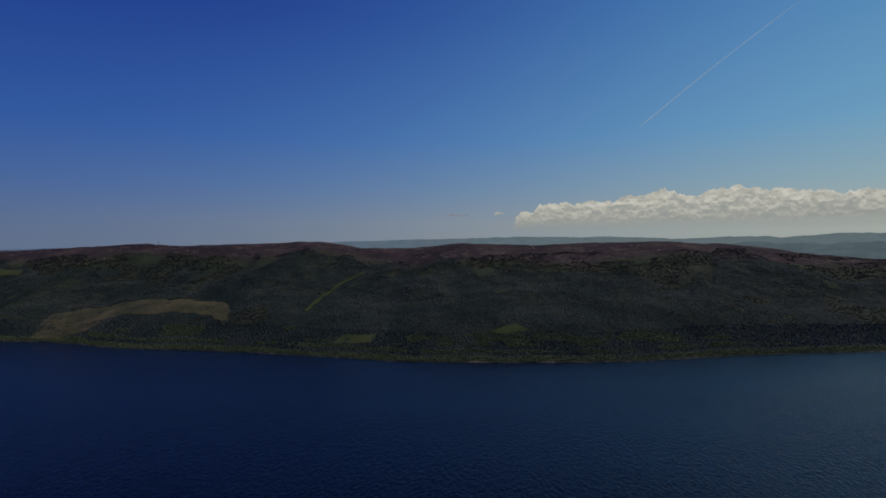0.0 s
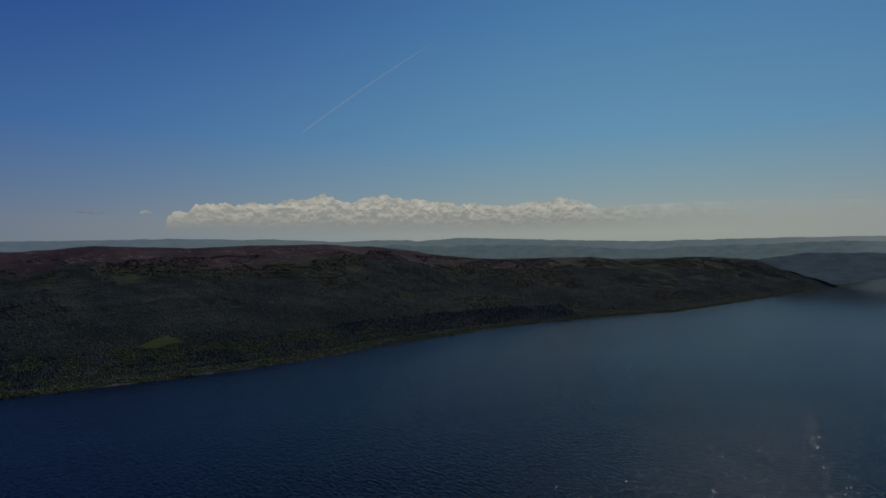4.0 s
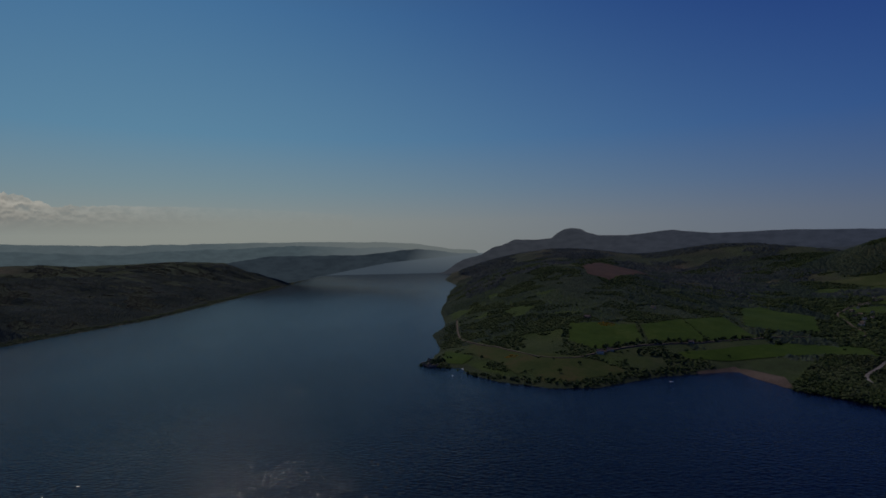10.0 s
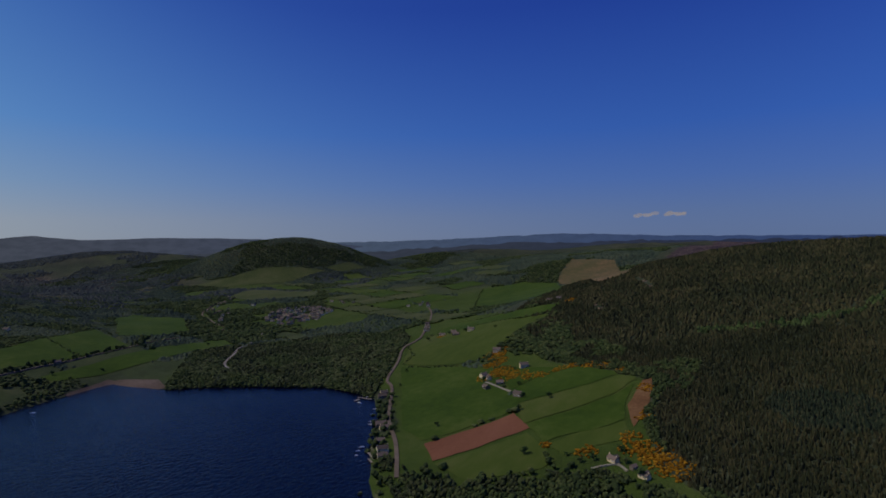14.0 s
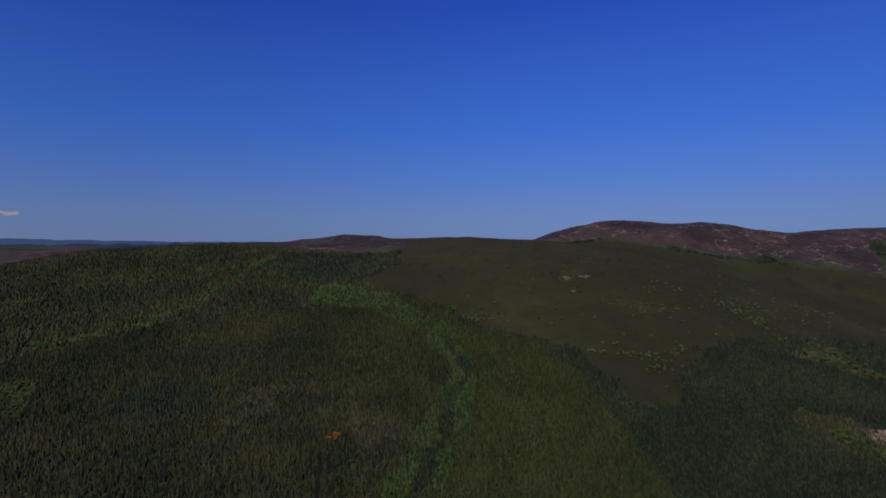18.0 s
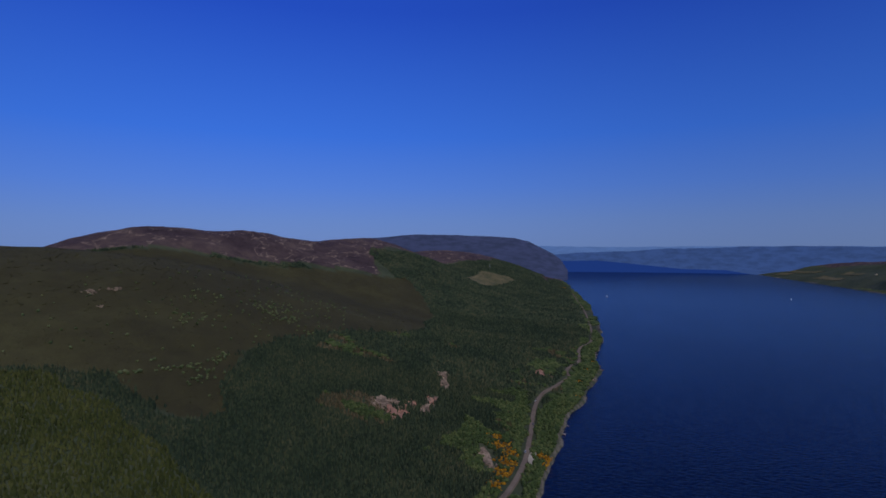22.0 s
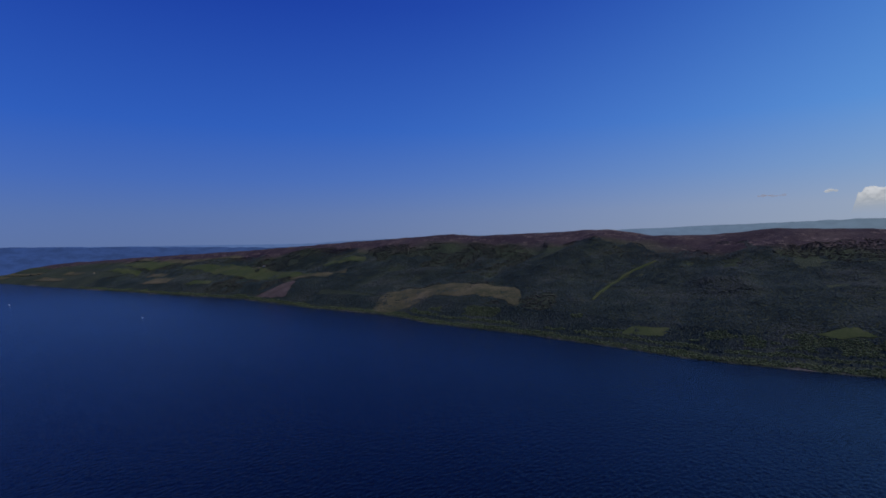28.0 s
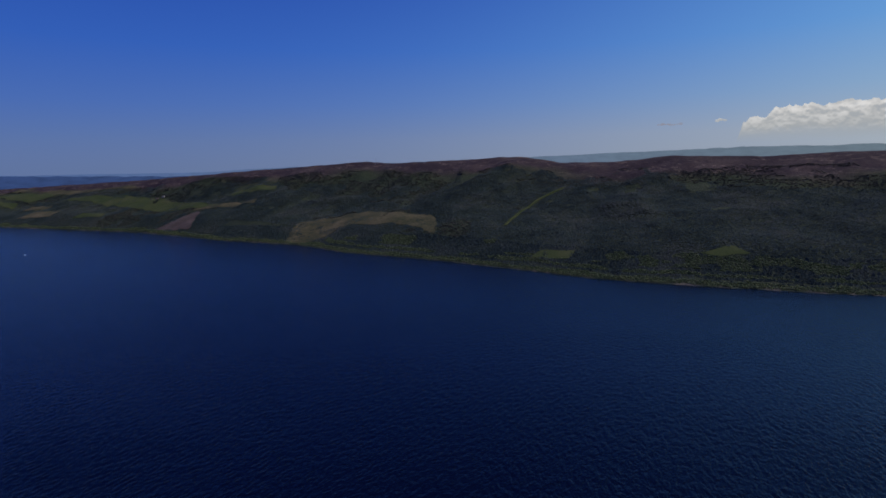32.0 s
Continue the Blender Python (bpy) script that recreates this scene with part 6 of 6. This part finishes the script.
more = [(1330, -955), (1345, -985), (1370, -960), (1400, -995), (1420, -1040), (1450, -990), (1480, -1030), (1520, -1075), (1560, -1110), (1600, -1160), (1640, -1210), (1300, -930), (1270, -905),
        (1180, -1290), (1150, -1305), (1205, -1310), (1230, -1290), (900, -1320), (884, -1335), (912, -1350), (865, -1310), (930, -1300), (1660, -1240), (1700, -1250), (1420, -1135), (1440, -1140)]
for i, (x_, y_) in enumerate(list(zip(vx_, vy_)) + more):
    copy_thing((V1, V2, V3, V2)[i % 4], pose(*at(float(x_), float(y_)), 0, 0, float(rng.choice([20, 35, 110, 125]) + rng.uniform(-8, 8))))

# ruined castle on the point
ruin = base("castle_ruin", at(1016, 74), radians(35), "roofless stone castle ruin on the rocky point", "castle")
bm = boxes((-3.2, 3.2, -3.2, -2.2, -1, 8.5), (-3.2, 3.2, 2.2, 3.2, -1, 6.0), (-3.2, -2.2, -2.2, 2.2, -1, 7.2), (2.2, 3.2, -2.2, 2.2, -1, 9.2), bevel=0.15)
part("tower", bm, M_STONE, ruin, "broken square tower")
for dims in ((-26, -5, -3.2, -2.0, -1.5, 3.2), (-26, -24.8, -2, 16, -1.5, 2.4), (-25, 2, 15, 16.2, -1.5, 2.8), (2.0, 3.2, 5, 16, -1.5, 3.6), (-16, -9, 5, 12, -1.5, 4.0)):
    part("curtain_wall", boxes(dims, bevel=0.2), M_STONE, ruin)

# mast on the ridge
mast = base("radio_mast", (-1099, 2062, z_at(-1099, 2062)), 0, "thin grey lattice mast on the moor ridge", "mast")
for k in range(3):
    c_, s_ = math.cos(k * 2.094), math.sin(k * 2.094)
    part("leg", tube(bmesh.new(), (1.6 * c_, 1.6 * s_, -0.5), (0.4 * c_, 0.4 * s_, 26), 0.28, 0.2, 5), M_METAL, mast)
for k in range(8):
    r_ = 1.6 - 1.2 * (k + 0.5) / 8.5
    bm = bmesh.new()
    for j in range(3):
        tube(bm, (r_ * math.cos(j * 2.094), r_ * math.sin(j * 2.094), 1.5 + k * 3), (r_ * 0.9 * math.cos((j + 1) * 2.094), r_ * 0.9 * math.sin((j + 1) * 2.094), 4.2 + k * 3), 0.1, 0.1, 4)
    part("brace", bm, M_METAL, mast)


mast_2 = copy_thing(mast, pose(-2591, -333, z_at(-2591, -333)))
tagged(mast_2, "pale lattice mast beside a forest clearing", "mast")


# ---- piers, boats, cars ----
def pier(place, turn, long, wide, label):
    ob = base("pier", place, turn, label, "pier", "piers")
    for k in range(int(long / 1.0)):
        bm = boxes((-wide / 2, wide / 2, 0.04, 0.94, 1.0, 1.1))
        if k == 0:
            first = part("plank", bm, M_TIMBER, ob)
        else:
            bm.free()
            again("plank", first, ob, (0, k * 1.0, 0))
    for k in range(int(long / 4) + 1):
        for s in (-1, 1):
            part("post", tube(bmesh.new(), (s * wide * 0.46, k * 4 + 0.3, -4), (s * wide * 0.46, k * 4 + 0.3, 1.7), 0.16, 0.14, 7), M_TIMBER, ob)
    part("beam", boxes((-wide * 0.48, -wide * 0.42, 0, long, 0.75, 0.99), (wide * 0.42, wide * 0.48, 0, long, 0.75, 0.99)), M_TIMBER, ob)
    return ob


pier((491, -592, 0), radians(-85), 24, 3.4, "pale timber pier reaching out from the shore")
pier((508, -584, 0), radians(5), 10, 4.0, "cross head of a timber pier")
pier((368, -436, 0), radians(-122 + 180), 20, 2.6, "short timber jetty below shore cottages")
pier((358, -424, 0), radians(58), 12, 2.2, "small landing stage beside a jetty")


def boat(place, turn, long, label, cabin=True, sail=False):
    ob = base("boat", place, turn, label, "boat", "boats")
    w = long * 0.16
    bm = bmesh.new()
    rows = []
    for s, k, up in ((-0.5, 0.75, 0.0), (-0.2, 1.0, 0.0), (0.15, 0.95, 0.05), (0.38, 0.55, 0.14), (0.5, 0.04, 0.22)):
        rows.append([bm.verts.new((s * long, y * w * k, z)) for y, z in ((0, -0.35), (0.8, -0.2), (1.0, long * 0.085 + up * 2), (-1.0, long * 0.085 + up * 2), (-0.8, -0.2))])
    for a, b in zip(rows[:-1], rows[1:]):
        for i in range(5):
            bm.faces.new((a[i], a[(i + 1) % 5], b[(i + 1) % 5], b[i]))
    bm.faces.new(rows[0][::-1])
    bm.faces.new(rows[-1])
    bmesh.ops.recalc_face_normals(bm, faces=bm.faces)
    part("hull", bm, M_HULL, ob)
    if cabin:
        h = long * 0.085
        part("cabin", boxes((-0.25 * long, 0.15 * long, -w * 0.62, w * 0.62, h, h + long * 0.11), bevel=0.12), M_HULL, ob, "white cabin")
        part("windscreen", boxes((0.152 * long, 0.158 * long, -w * 0.5, w * 0.5, h + long * 0.04, h + long * 0.09)), M_GLASS, ob)
    if sail:
        part("mast", tube(bmesh.new(), (0, 0, 0.5), (0, 0, long * 1.25), 0.07, 0.05, 6), M_METAL, ob)
    return ob


boat((-2422, 202, 0), radians(10), 16, "white cruise boat under way with a wake")
boat((-2435, 924, 0), radians(170), 11, "small white motor boat on open water")
boat((-1594, 938, 0), radians(-20), 10, "small white motor boat on open water")
boat((867, -323, 0), radians(60), 6.5, "small white moored boat in the bay")
boat((966, 11, 0), radians(30), 9, "white boat moored below the castle point")
boat((918, 28, 0), radians(0), 6, "small white boat off the point")
for x_, y_, r_, l_ in ((497, -572, 5, 6.5), (506, -600, 80, 6), (460, -560, 60, 4.5), (448, -540, 70, 5), (432, -518, 50, 4.2), (425, -508, 62, 5), (386, -446, 60, 6), (382, -436, 55, 5), (376, -426, 60, 4.2)):
    boat((x_, y_, 0), radians(r_), l_, "white motor boat moored near the pier", l_ > 4.6, l_ in (6.5, 5))
v = []
for k in range(40):
    s = k / 39
    v += [(-2422 - 10 - 190 * s, 202 - 2 + 22 * s - (0.6 + 4 * s), 0.06), (-2422 - 10 - 190 * s, 202 - 2 + 22 * s + (0.6 + 4 * s), 0.06)]
tagged(new("wake", quads_mesh("wake", np.array(v), np.array([(2 * k, 2 * k + 1, 2 * k + 3, 2 * k + 2) for k in range(18)]), M_FOAM)), "pale foam wake behind a cruise boat", "wake", kind="stuff")


def car(place, turn, label, van=False):
    ob = base("car", place, turn, label, "car", "cars on the road")
    body = boxes((-2.1, 2.1, -0.88, 0.88, 0.3, 0.95), bevel=0.12)
    part("body", body, M_CAR, ob)
    top = (-2.05, 1.2, -0.85, 0.85, 0.95, 2.1) if van else (-1.5, 0.9, -0.76, 0.76, 0.95, 1.48)
    part("cabin", boxes(top, bevel=0.18), M_CAR if van else M_GLASS, ob)
    w = part("wheel", tube(bmesh.new(), (1.3, -0.92, 0.32), (1.3, -0.7, 0.32), 0.32, 0.32, 10), M_TYRE, ob)
    for p in ((-2.6, 0, 0), (0, 1.62, 0), (-2.6, 1.62, 0)):
        again("wheel", w, ob, p)
    return ob


def on_road(line, s, off, label, van=False):
    """A car at s along a road, off its middle."""
    pts = rounded(line, 8)
    i = min(int(s * (len(pts) - 1)), len(pts) - 2)
    p, q = pts[i], pts[i + 1]
    t = (q - p).normalized()
    z = max(z_at(p.x - t.y * k * 2.8, p.y + t.x * k * 2.8) for k in (-1, 0, 1)) + 0.5 + p.length * 0.0008
    return car((p.x - t.y * off, p.y + t.x * off, z), math.atan2(t.y, t.x), label, van)


on_road(ROAD_LOCH, 0.24, 1.6, "white van on the loch road", True)
on_road(ROAD_LOCH, 0.30, -1.5, "dark car on the loch road")
on_road(ROAD_LOCH, 0.37, 1.5, "dark car on the loch road")
on_road(ROAD_WEST, 0.50, 1.2, "white car on the road by the fields")
on_road(ROAD_WEST, 0.28, -1.2, "pale car on the road by the pier")

HEATH_DYKE = [(-436, -438), (-474, -408), (-523, -388), (-574, -384)]
# young birches seeded over the heath, thick in a few hollows and along an old dyke
hx_, hy_ = [rng.uniform(-1000, -380, 150)], [rng.uniform(-640, -340, 150)]
for cx, cy, r, k in ((-744, -427, 42, 70), (-780, -440, 60, 40), (-619, -479, 34, 32), (-696, -521, 34, 22), (-499, -372, 20, 24), (-385, -559, 20, 60), (-941, -440, 60, 45)):
    hx_.append(rng.normal(cx, r * 0.55, k))
    hy_.append(rng.normal(cy, r * 0.45, k))
for (ax, ay), (bx, by) in zip(HEATH_DYKE, HEATH_DYKE[1:]):
    f = rng.uniform(0, 1, 18)
    hx_.append(ax + (bx - ax) * f + rng.normal(0, 2.8, 18))
    hy_.append(ay + (by - ay) * f + rng.normal(0, 2.8, 18))
hx_, hy_ = np.concatenate(hx_), np.concatenate(hy_)
ok = inside(HEATH, hx_, hy_)
stand("heath_birches", hx_[ok], hy_[ok], 3.0, 1.7, M_BRIGHT_BIRCH, "young green birches scattered over the brown heath", "bush", "scrub")
# conifers that stray past the edge of the plantation
ex_, ey_ = [], []
for (ax, ay), (bx, by) in zip(HEATH, HEATH[1:]):
    k = int(math.hypot(bx - ax, by - ay) / 6) if ax > -900 and ay > -500 else 0
    f = rng.uniform(0, 1, k)
    ex_.append(ax + (bx - ax) * f + rng.normal(0, 7, k))
    ey_.append(ay + (by - ay) * f + rng.normal(0, 7, k))
ex_, ey_ = np.concatenate(ex_), np.concatenate(ey_)
stand("plantation_edge", ex_, ey_, 5.2, 1.6, M_SPRUCE, "dark conifers straying over the plantation edge", "spire")
